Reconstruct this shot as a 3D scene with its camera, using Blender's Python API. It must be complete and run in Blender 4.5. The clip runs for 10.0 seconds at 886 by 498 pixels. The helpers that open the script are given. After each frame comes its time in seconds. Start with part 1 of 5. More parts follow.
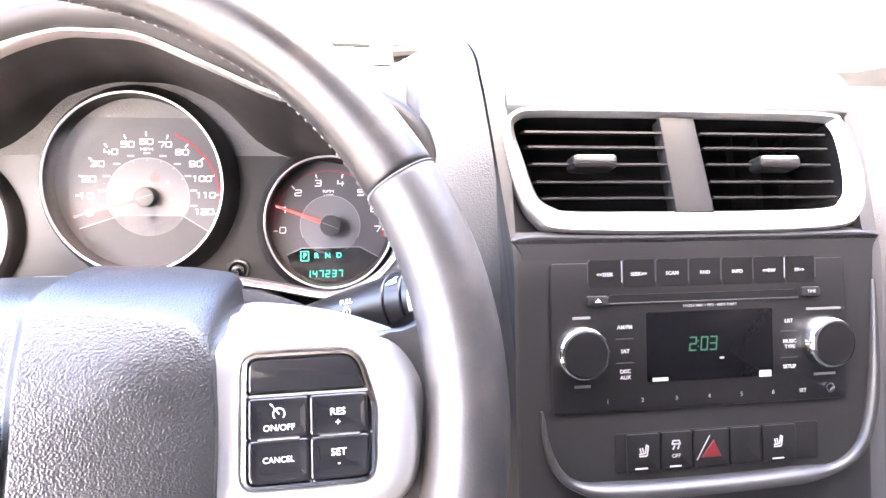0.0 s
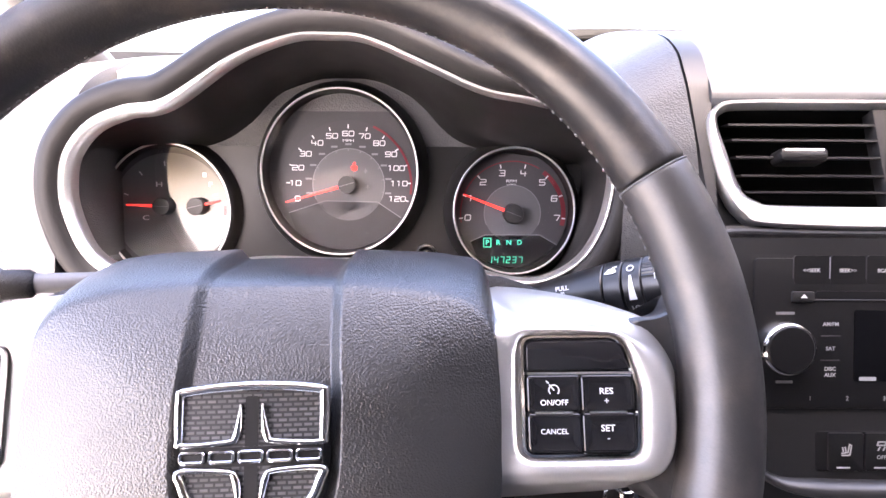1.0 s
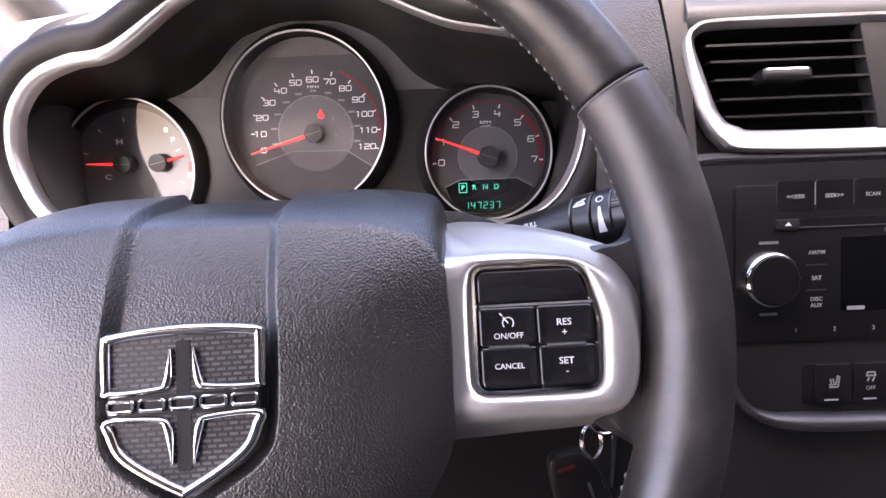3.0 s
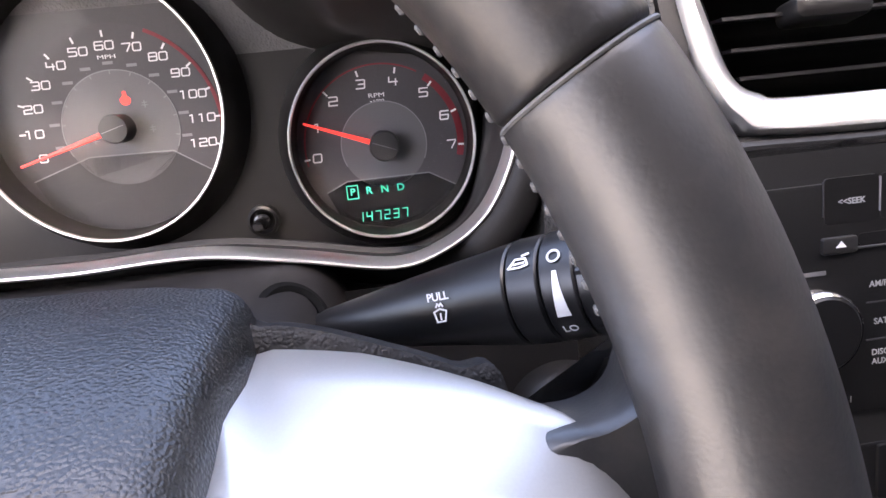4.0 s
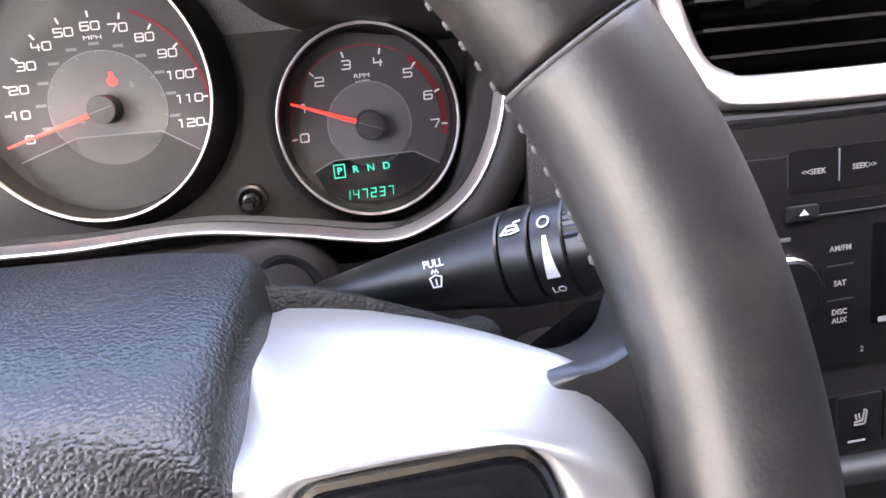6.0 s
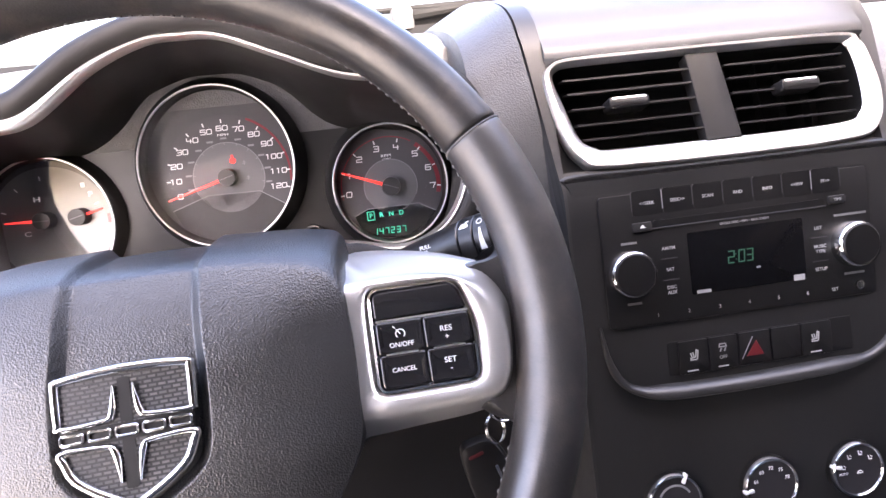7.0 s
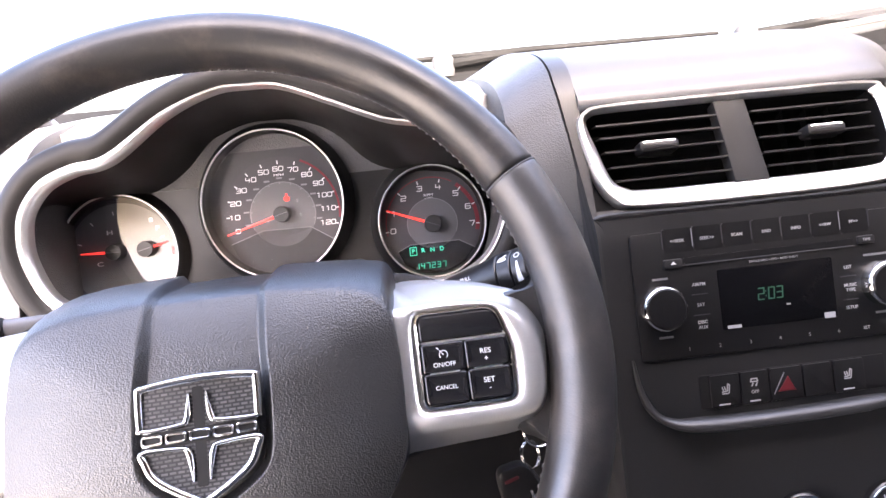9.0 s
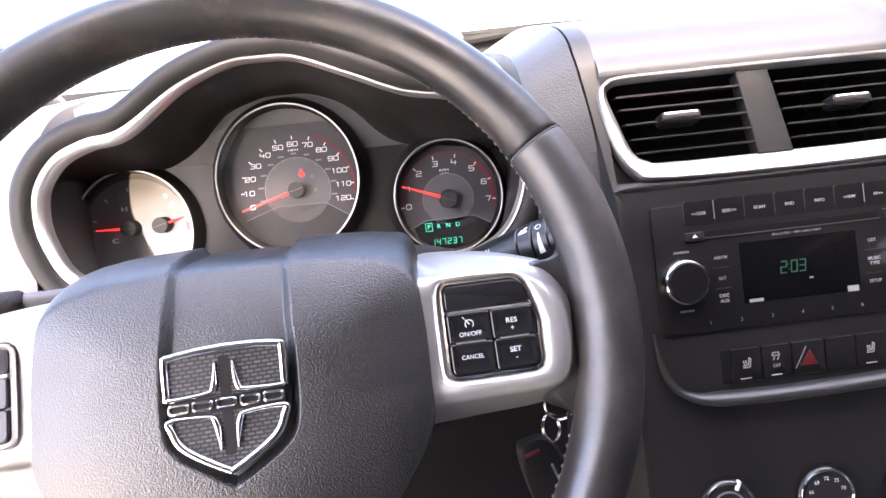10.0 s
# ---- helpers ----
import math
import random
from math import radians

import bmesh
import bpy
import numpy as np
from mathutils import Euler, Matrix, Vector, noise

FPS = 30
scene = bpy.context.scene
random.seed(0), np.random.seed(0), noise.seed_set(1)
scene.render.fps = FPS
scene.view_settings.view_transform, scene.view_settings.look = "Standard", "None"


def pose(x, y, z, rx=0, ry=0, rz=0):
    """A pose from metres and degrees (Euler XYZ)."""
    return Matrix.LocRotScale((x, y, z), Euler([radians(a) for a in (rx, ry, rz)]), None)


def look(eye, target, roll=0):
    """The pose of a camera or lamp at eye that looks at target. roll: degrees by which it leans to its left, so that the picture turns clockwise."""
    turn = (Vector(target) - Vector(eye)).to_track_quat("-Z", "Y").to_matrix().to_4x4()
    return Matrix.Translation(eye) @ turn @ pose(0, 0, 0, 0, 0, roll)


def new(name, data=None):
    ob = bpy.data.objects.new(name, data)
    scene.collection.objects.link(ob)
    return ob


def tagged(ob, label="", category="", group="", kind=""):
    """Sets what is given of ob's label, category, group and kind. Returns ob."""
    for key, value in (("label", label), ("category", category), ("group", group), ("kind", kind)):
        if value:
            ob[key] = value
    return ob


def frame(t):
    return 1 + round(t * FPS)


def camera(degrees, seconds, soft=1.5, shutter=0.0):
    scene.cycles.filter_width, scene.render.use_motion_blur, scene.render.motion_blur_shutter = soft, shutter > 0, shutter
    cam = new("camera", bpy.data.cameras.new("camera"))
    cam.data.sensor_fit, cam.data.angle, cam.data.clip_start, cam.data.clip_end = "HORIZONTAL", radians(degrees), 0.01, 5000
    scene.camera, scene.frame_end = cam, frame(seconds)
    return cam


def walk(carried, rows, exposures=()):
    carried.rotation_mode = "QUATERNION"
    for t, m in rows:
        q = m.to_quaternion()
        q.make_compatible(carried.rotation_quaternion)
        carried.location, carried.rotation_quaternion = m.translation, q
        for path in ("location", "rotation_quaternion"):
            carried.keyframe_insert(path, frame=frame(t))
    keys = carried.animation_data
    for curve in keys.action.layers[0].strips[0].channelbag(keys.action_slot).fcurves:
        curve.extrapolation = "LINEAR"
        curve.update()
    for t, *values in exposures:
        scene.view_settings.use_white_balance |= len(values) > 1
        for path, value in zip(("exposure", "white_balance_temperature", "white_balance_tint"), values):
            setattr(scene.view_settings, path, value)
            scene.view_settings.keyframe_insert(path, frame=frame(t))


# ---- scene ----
cam = camera(70.2, 10.0)
PATH = [
    (0, (0.128, -0.179, 0.116), (0.445, 1.745, -0.329), 1.0),
    (0.5, (0.112, -0.184, 0.123), (0.328, 1.746, -0.356), 0.1),
    (1, (0.062, -0.191, 0.122), (0.081, 1.747, -0.375), 0.4),
    (1.5, (0.032, -0.199, 0.095), (-0.165, 1.697, -0.511), -0.7),
    (2, (0.045, -0.204, 0.099), (-0.228, 1.675, -0.529), -2.4),
    (2.5, (0.047, -0.203, 0.102), (-0.132, 1.689, -0.519), -1.5),
    (3, (0.084, -0.179, 0.105), (0.085, 1.727, -0.499), -2.2),
    (3.2, (0.099, -0.149, 0.105), (0.158, 1.753, -0.513), -3.2),
    (4.3, (0.119, -0.007, 0.103), (0.276, 1.803, -0.732), -5.0),
    (4.5, (0.112, 0.0, 0.103), (0.271, 1.802, -0.751), -4.9),
    (5, (0.108, -0.007, 0.102), (0.306, 1.769, -0.795), -4.4),
    (5.5, (0.111, -0.005, 0.099), (0.33, 1.765, -0.805), -4.6),
    (5.7, (0.113, -0.008, 0.099), (0.345, 1.764, -0.8), -4.5),
    (6.8, (0.097, -0.209, 0.123), (0.327, 1.693, -0.452), -5.5),
    (7, (0.099, -0.225, 0.122), (0.318, 1.679, -0.448), -5.5),
    (7.5, (0.099, -0.229, 0.124), (0.297, 1.682, -0.431), -5.9),
    (8, (0.096, -0.238, 0.124), (0.269, 1.689, -0.379), -5.4),
    (8.5, (0.102, -0.245, 0.12), (0.262, 1.694, -0.341), -5.4),
    (9, (0.093, -0.252, 0.124), (0.216, 1.697, -0.309), -5.5),
    (9.5, (0.091, -0.25, 0.122), (0.194, 1.702, -0.299), -4.6),
    (10, (0.083, -0.249, 0.117), (0.185, 1.69, -0.363), -5.8),
]
STOPS = [(0.0, 6.25, 20), (0.5, 5.7, 21), (1.0, 4.9, 25), (1.4, 4.3, 29), (3.2, 4.15, 27), (4.3, 4.40, 17), (4.6, 4.45, 16), (5.0, 4.68, 16), (5.7, 4.68, 16), (6.8, 4.65, 23), (8.0, 4.75, 22), (10.0, 4.65, 21)]
walk(cam, [(t, look(eye, target, roll)) for t, eye, target, roll in PATH], [(t, e, 7000, k) for t, e, k in STOPS])

# ---- light ----
world = bpy.data.worlds.new("sky")
scene.world = world
world.use_nodes = True
wn = world.node_tree
sky = wn.nodes.new("ShaderNodeTexSky")
sky.sky_type, sky.sun_disc = "NISHITA", False
sky.sun_elevation, sky.sun_rotation = radians(41.3), radians(170)
sky.air_density, sky.dust_density = 0.8, 6.0
wn.nodes["Background"].inputs[1].default_value = 0.15
wn.links.new(sky.outputs[0], wn.nodes["Background"].inputs[0])

sun = new("sun", bpy.data.lights.new("sun", "SUN"))
sun.data.energy, sun.data.angle, sun.data.color = 3.6, radians(7.0), (1.0, 0.95, 0.88)
sun.matrix_world = look((1.2, -7.2, 6.4), (0, 0, 0))


# ---- materials ----
def mat(name, color, rough=0.5, metal=0.0, grain=0.0, size=0.001, vary=0.12, kind="noise", coat=0.0, glow=None, spec=0.5, wear=None):
    """A surface: base colour with variation at two scales, and relief of the given height and grain size in metres."""
    m = bpy.data.materials.new(name)
    m.use_nodes = True
    nt = m.node_tree
    b = nt.nodes["Principled BSDF"]
    b.inputs["Roughness"].default_value = rough
    b.inputs["Metallic"].default_value = metal
    b.inputs["Coat Weight"].default_value = coat
    b.inputs["Specular IOR Level"].default_value = spec
    co = nt.nodes.new("ShaderNodeTexCoord")
    fine, wide = nt.nodes.new("ShaderNodeTexNoise"), nt.nodes.new("ShaderNodeTexNoise")
    fine.inputs["Scale"].default_value, fine.inputs["Detail"].default_value = 0.7 / size, 3
    wide.inputs["Scale"].default_value, wide.inputs["Detail"].default_value = 22, 4
    for n in (fine, wide):
        nt.links.new(co.outputs["Object"], n.inputs["Vector"])
    mix = nt.nodes.new("ShaderNodeMath")
    mix.operation = "ADD"
    nt.links.new(fine.outputs["Fac"], mix.inputs[0])
    nt.links.new(wide.outputs["Fac"], mix.inputs[1])
    ramp = nt.nodes.new("ShaderNodeMapRange")
    ramp.inputs["From Min"].default_value, ramp.inputs["From Max"].default_value = 0.6, 1.4
    ramp.inputs["To Min"].default_value, ramp.inputs["To Max"].default_value = 1 - vary, 1 + vary
    nt.links.new(mix.outputs[0], ramp.inputs["Value"])
    tint = nt.nodes.new("ShaderNodeVectorMath")
    tint.operation = "SCALE"
    tint.inputs[0].default_value = color
    nt.links.new(ramp.outputs[0], tint.inputs["Scale"])
    nt.links.new(tint.outputs[0], b.inputs["Base Color"])
    rr = nt.nodes.new("ShaderNodeMapRange")
    rr.inputs["From Min"].default_value, rr.inputs["From Max"].default_value = 0.3, 0.7
    rr.inputs["To Min"].default_value, rr.inputs["To Max"].default_value = rough * 0.85, min(1.0, rough * 1.15)
    nt.links.new(wide.outputs["Fac"], rr.inputs["Value"])
    nt.links.new(rr.outputs[0], b.inputs["Roughness"])
    if wear:
        worn = nt.nodes.new("ShaderNodeTexNoise")
        worn.inputs["Scale"].default_value, worn.inputs["Detail"].default_value, worn.inputs["Roughness"].default_value = 38, 6, 0.65
        nt.links.new(co.outputs["Object"], worn.inputs["Vector"])
        patch = nt.nodes.new("ShaderNodeMapRange")
        patch.inputs["From Min"].default_value, patch.inputs["From Max"].default_value = 0.49, 0.64
        patch.inputs["To Max"].default_value = 0.8
        nt.links.new(worn.outputs["Fac"], patch.inputs["Value"])
        rub = nt.nodes.new("ShaderNodeMix")
        rub.data_type = "RGBA"
        nt.links.new(patch.outputs[0], rub.inputs["Factor"])
        nt.links.new(tint.outputs[0], rub.inputs["A"])
        rub.inputs["B"].default_value = (*wear, 1)
        nt.links.new(rub.outputs["Result"], b.inputs["Base Color"])
        rr.inputs["To Min"].default_value, rr.inputs["To Max"].default_value = rough * 0.82, rough * 1.35
    if grain:
        bump = nt.nodes.new("ShaderNodeBump")
        bump.inputs["Distance"].default_value = grain
        bump.inputs["Strength"].default_value = 1.0
        if kind == "leather":
            cells = nt.nodes.new("ShaderNodeTexVoronoi")
            cells.feature = "SMOOTH_F1"
            cells.inputs["Smoothness"].default_value = 0.35
            cells.inputs["Scale"].default_value = 1 / size
            warp = nt.nodes.new("ShaderNodeVectorMath")
            warp.operation = "MULTIPLY_ADD"
            warp.inputs[1].default_value = (size * 0.9,) * 3
            nt.links.new(fine.outputs["Color"], warp.inputs[0])
            nt.links.new(co.outputs["Object"], warp.inputs[2])
            nt.links.new(warp.outputs[0], cells.inputs["Vector"])
            lim = nt.nodes.new("ShaderNodeMapRange")
            lim.interpolation_type = "SMOOTHSTEP"
            lim.inputs["From Min"].default_value, lim.inputs["From Max"].default_value = 0.88, 0.05
            nt.links.new(cells.outputs["Distance"], lim.inputs["Value"])
            nt.links.new(lim.outputs[0], bump.inputs["Height"])
        else:
            nt.links.new(fine.outputs["Fac"], bump.inputs["Height"])
        nt.links.new(bump.outputs[0], b.inputs["Normal"])
    if glow:
        b.inputs["Emission Color"].default_value = (*color, 1)
        b.inputs["Emission Strength"].default_value = glow
    return m


def clear_glass(name, ior=1.45, tint=(1, 1, 1)):
    m = bpy.data.materials.new(name)
    m.use_nodes = True
    nt = m.node_tree
    nt.nodes.remove(nt.nodes["Principled BSDF"])
    f, t, g, x = (nt.nodes.new("ShaderNode" + k) for k in ("Fresnel", "BsdfTransparent", "BsdfGlossy", "MixShader"))
    f.inputs[0].default_value = ior
    t.inputs[0].default_value = (*tint, 1)
    g.inputs["Roughness"].default_value = 0.02
    nt.links.new(f.outputs[0], x.inputs[0])
    nt.links.new(t.outputs[0], x.inputs[1])
    nt.links.new(g.outputs[0], x.inputs[2])
    nt.links.new(x.outputs[0], nt.nodes["Material Output"].inputs[0])
    return m


LEATHER = mat("rim leather", (0.0085, 0.0078, 0.0075), 0.36, spec=0.55, grain=0.000022, size=0.0011, kind="leather", vary=0.2, wear=(0.036, 0.029, 0.024))
GRIP = mat("lower rim leather", (0.0185, 0.0170, 0.0162), 0.38, spec=0.92, grain=0.000022, size=0.0011, kind="leather", vary=0.2, wear=(0.044, 0.0375, 0.033))
AIRBAG = mat("airbag skin", (0.0062, 0.0060, 0.0058), 0.40, spec=1.0, grain=0.00014, size=0.00080, kind="leather", vary=0.15)
SATIN = mat("satin silver paint", (0.64, 0.625, 0.60), 0.36, metal=0.75, grain=0.00001, size=0.0004, vary=0.04)
CHROME = mat("chrome", (0.80, 0.80, 0.80), 0.09, metal=1.0, vary=0.03)
TRIMCHROME = mat("satin chrome trim", (0.82, 0.81, 0.79), 0.36, metal=1.0, vary=0.04)
DASH = mat("grey dash skin", (0.095, 0.093, 0.093), 0.55, grain=0.00020, size=0.0012, kind="leather", vary=0.1)
DASHLOW = mat("lower dash plastic", (0.075, 0.072, 0.072), 0.55, grain=0.00015, size=0.001, kind="leather", vary=0.12)
DARKPL = mat("dark grained plastic", (0.018, 0.0175, 0.018), 0.5, spec=0.3, grain=0.00016, size=0.0010, kind="leather", vary=0.15)
BLACK = mat("smooth black plastic", (0.0085, 0.0082, 0.0084), 0.38, spec=0.28, grain=0.00003, size=0.0006, vary=0.15)
STACK = mat("satin charcoal panel", (0.0155, 0.0152, 0.0153), 0.40, spec=0.33, grain=0.00004, size=0.0007, vary=0.12)
GLOSS = mat("gloss black plastic", (0.010, 0.010, 0.011), 0.12, vary=0.1, coat=0.2)
SCREEN = mat("smoked display glass", (0.004, 0.004, 0.0045), 0.10, vary=0.1, spec=0.12)
PRINT = mat("fine panel print", (0.30, 0.30, 0.30), 0.5, vary=0.05)
PAD = mat("button rubber black", (0.022, 0.021, 0.023), 0.34, vary=0.1, grain=0.00002, size=0.0006)
SURROUND = mat("cluster surround plastic", (0.013, 0.0120, 0.0118), 0.45, spec=0.4, grain=0.00003, size=0.0007, vary=0.1)
BEZELBROWN = mat("cluster bezel plastic", (0.0095, 0.0086, 0.0082), 0.40, grain=0.00003, size=0.0007, vary=0.1)
DIAL = mat("dial face charcoal", (0.046, 0.044, 0.047), 0.5, vary=0.12, size=0.0006)
DIALGREY = mat("dial face grey", (0.112, 0.110, 0.114), 0.45, vary=0.08, size=0.0006)
CAP = mat("needle cap plastic", (0.030, 0.029, 0.029), 0.42, vary=0.1)
DIALTEXT = mat("dial white print", (0.75, 0.74, 0.75), 0.5, vary=0.02, glow=0.008)
DIALRED = mat("dial red print", (0.20, 0.02, 0.03), 0.5, vary=0.1, glow=0.004)
DIALFAINT = mat("dial grey print", (0.20, 0.20, 0.21), 0.5, vary=0.05)
NEEDLE = mat("lit red needle", (0.95, 0.045, 0.035), 0.4, vary=0.02, glow=0.06)
GREEN = mat("green display segments", (0.02, 0.60, 0.38), 0.5, vary=0.02, glow=0.026)
GREENDIM = mat("dim green segments", (0.02, 0.08, 0.05), 0.5, vary=0.02, glow=0.012)
WHITE = mat("white print", (0.72, 0.72, 0.72), 0.5, vary=0.03)
GREYPRINT = mat("grey print", (0.35, 0.35, 0.36), 0.5, vary=0.04)
REDPRINT = mat("red print", (0.085, 0.006, 0.009), 0.45, vary=0.08)
THREAD = mat("grey thread", (0.09, 0.088, 0.088), 0.7, vary=0.15, size=0.0004)
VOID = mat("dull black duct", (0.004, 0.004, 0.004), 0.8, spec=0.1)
RUBBER = mat("black rubber", (0.025, 0.025, 0.026), 0.7, grain=0.0001, size=0.001, vary=0.15)
STEEL = mat("bright steel", (0.62, 0.61, 0.58), 0.2, metal=1.0, vary=0.05)
CARPAINT = mat("white car paint", (0.80, 0.80, 0.79), 0.25, coat=0.6, vary=0.02)
SEATGREY = mat("dark seat cloth", (0.05, 0.048, 0.048), 0.9, grain=0.0003, size=0.001, vary=0.1)
LINER = mat("beige headliner cloth", (0.13, 0.12, 0.11), 0.9, grain=0.0003, size=0.001, vary=0.06)
CONCRETE = mat("pale concrete", (0.36, 0.35, 0.33), 0.85, grain=0.003, size=0.02, vary=0.1)
SIDING = mat("pale siding", (0.24, 0.22, 0.19), 0.7, vary=0.05)
LENS = clear_glass("gauge lens", 1.12)
FUELLENS = clear_glass("flat gauge lens", 1.5)
PANE = clear_glass("window glass", 1.08, (0.97, 0.99, 0.98))


# ---- building helpers ----
def basis(x, y, z, tilt, yaw=0):
    """A face that leans back by tilt degrees: local x right, y up the face, z towards the driver."""
    return Matrix.Translation((x, y, z)) @ Matrix.Rotation(radians(yaw), 4, "Z") @ Matrix.Rotation(radians(90 - tilt), 4, "X")


def thing(name, label, category, m=None, group="", kind=""):
    ob = new(name)
    ob.empty_display_size = 0.02
    if m is not None:
        ob.matrix_basis = m
    return tagged(ob, label, category, group, kind)


def part(name, bm, material, parent=None, label="", sharp=38, m=None):
    me = bpy.data.meshes.new(name)
    bmesh.ops.recalc_face_normals(bm, faces=bm.faces)
    bm.to_mesh(me)
    bm.free()
    me.materials.append(material)
    me.polygons.foreach_set("use_smooth", [True] * len(me.polygons))
    me.set_sharp_from_angle(angle=radians(sharp))
    ob = new(name, me)
    if parent is not None:
        ob.parent = parent
    if m is not None:
        ob.matrix_basis = m
    return tagged(ob, label)


def solid(name, bm, material, label, category, kind="", m=None, sharp=38):
    """A top-level thing of one mesh."""
    return tagged(part(name, bm, material, None, label, sharp, m), "", category, "", kind)


def smooth(pts, n=8, closed=True):
    """Catmull-Rom through the points."""
    pts = [Vector(p) for p in pts]
    out, k = [], len(pts)
    for i in range(k if closed else k - 1):
        if closed:
            a, b, c, d = pts[i - 1], pts[i], pts[(i + 1) % k], pts[(i + 2) % k]
        else:
            a, b, c, d = pts[max(i - 1, 0)], pts[i], pts[i + 1], pts[min(i + 2, k - 1)]
        for j in range(n):
            t = j / n
            out.append(0.5 * (2 * b + (c - a) * t + (2 * a - 5 * b + 4 * c - d) * t * t + (3 * b - a - 3 * c + d) * t ** 3))
    if not closed:
        out.append(pts[-1])
    return out


def area(pts):
    return sum(pts[i - 1][0] * pts[i][1] - pts[i][0] * pts[i - 1][1] for i in range(len(pts))) / 2


def inset(pts, d):
    """A closed outline in the plane moved inwards by d."""
    s = 1 if area(pts) > 0 else -1
    out = []
    for i, p in enumerate(pts):
        a, b = Vector(pts[i - 1][:2]), Vector(pts[(i + 1) % len(pts)][:2])
        e = (b - a).normalized() if (b - a).length > 1e-9 else Vector((1, 0))
        out.append(Vector((p[0] - e.y * d * s, p[1] + e.x * d * s)))
    return out


def rrect(w, h, r, x=0.0, y=0.0, n=4):
    """An outline: a rectangle with rounded corners, round (x, y)."""
    out = []
    for cx, cy, a in ((w / 2 - r, h / 2 - r, 0), (-w / 2 + r, h / 2 - r, 90), (-w / 2 + r, -h / 2 + r, 180), (w / 2 - r, -h / 2 + r, 270)):
        for i in range(n + 1):
            t = radians(a + 90 * i / n)
            out.append(Vector((x + cx + r * math.cos(t), y + cy + r * math.sin(t))))
    return out


def rounded(pts, radii, n=5):
    """A straight-sided outline whose corners are rounded, each by its own radius."""
    pts, out = [Vector(p) for p in pts], []
    for i, (p, r) in enumerate(zip(pts, radii)):
        a, b = (pts[i - 1] - p).normalized(), (pts[(i + 1) % len(pts)] - p).normalized()
        half = a.angle(b) / 2
        d = r / math.tan(half)
        for k in range(n + 1):
            t = k / n
            out.append((p + a * d) * (1 - t) ** 2 + p * 2 * t * (1 - t) + (p + b * d) * t * t)
    return out


def circle(r, x=0.0, y=0.0, n=40):
    return [Vector((x + r * math.cos(2 * math.pi * i / n), y + r * math.sin(2 * math.pi * i / n))) for i in range(n)]


def lift(pts, z):
    return [Vector((p[0], p[1], z)) for p in pts]


def loft(bm, rings, cap0=True, cap1=True, closed=True, loop=False):
    vs = [[bm.verts.new(p) for p in r] for r in rings]
    n = len(rings[0])
    pairs = list(zip(vs, vs[1:])) + ([(vs[-1], vs[0])] if loop else [])
    for a, b in pairs:
        for i in range(n if closed else n - 1):
            j = (i + 1) % n
            bm.faces.new((a[i], a[j], b[j], b[i]))
    if cap0 and not loop:
        bm.faces.new(vs[0][::-1])
    if cap1 and not loop:
        bm.faces.new(vs[-1])
    return bm


def prism(bm, outline, z0, z1, bevel=0.0):
    rings = [lift(outline, z0)]
    if bevel:
        rings += [lift(outline, z1 - bevel), lift(inset(outline, bevel * 0.3), z1 - bevel * 0.3), lift(inset(outline, bevel), z1)]
    else:
        rings.append(lift(outline, z1))
    return loft(bm, rings)


def plate(outline, z0, z1, bevel=0.0):
    return prism(bmesh.new(), outline, z0, z1, bevel)


def band(bm, outer, profile, flip=False):
    """A closed strip round an outline: profile rows of (inset, height), closed into a ring section."""
    return loft(bm, [lift(inset(outer, d), z) for d, z in profile], loop=True)


def tube(bm, path, radius, n=10, closed=False, caps=True):
    """A round bar along points; radius: a number, or one for each point."""
    path = [Vector(p) for p in path]
    k = len(path)
    rad = radius if isinstance(radius, (list, tuple)) else [radius] * k
    rings, up = [], None
    for i, p in enumerate(path):
        d = (path[(i + 1) % k] - path[i - 1]) if closed else (path[min(i + 1, k - 1)] - path[max(i - 1, 0)])
        d.normalize()
        if up is None:
            up = Vector((0, 0, 1)) if abs(d.z) < 0.9 else Vector((1, 0, 0))
        side = d.cross(up).normalized()
        up = side.cross(d).normalized()
        rings.append([p + rad[i] * (math.cos(2 * math.pi * j / n) * side + math.sin(2 * math.pi * j / n) * up) for j in range(n)])
    return loft(bm, rings, caps, caps, loop=closed)


def box(bm, x0, x1, y0, y1, z0, z1, bevel=0.0):
    return prism(bm, [Vector(p) for p in ((x0, y0), (x1, y0), (x1, y1), (x0, y1))], z0, z1, bevel)


def lathe(bm, profile, n=40, m=None):
    """Turned round local z: profile rows of (radius, height)."""
    rings = [[Vector((r * math.cos(2 * math.pi * j / n), r * math.sin(2 * math.pi * j / n), z)) for j in range(n)] for r, z in profile]
    loft(bm, rings)
    if m is not None:
        bmesh.ops.transform(bm, matrix=m, verts=bm.verts)
    return bm


def strokes(lines, width, z=0.0, high=0.0002):
    """Drawn marks: flat strips along 2D lines."""
    bm = bmesh.new()
    for line in lines:
        for a, b in zip(line, line[1:]):
            a, b = Vector(a), Vector(b)
            d = (b - a).normalized() * width / 2
            s = Vector((-d.y, d.x))
            a, b = a - d * 0.6, b + d * 0.6
            prism(bm, [a - s, b - s, b + s, a + s], z, z + high)
    return bm


def arc(r, a0, a1, x=0.0, y=0.0, n=24):
    return [Vector((x + r * math.cos(radians(a0 + (a1 - a0) * i / n)), y + r * math.sin(radians(a0 + (a1 - a0) * i / n)))) for i in range(n + 1)]


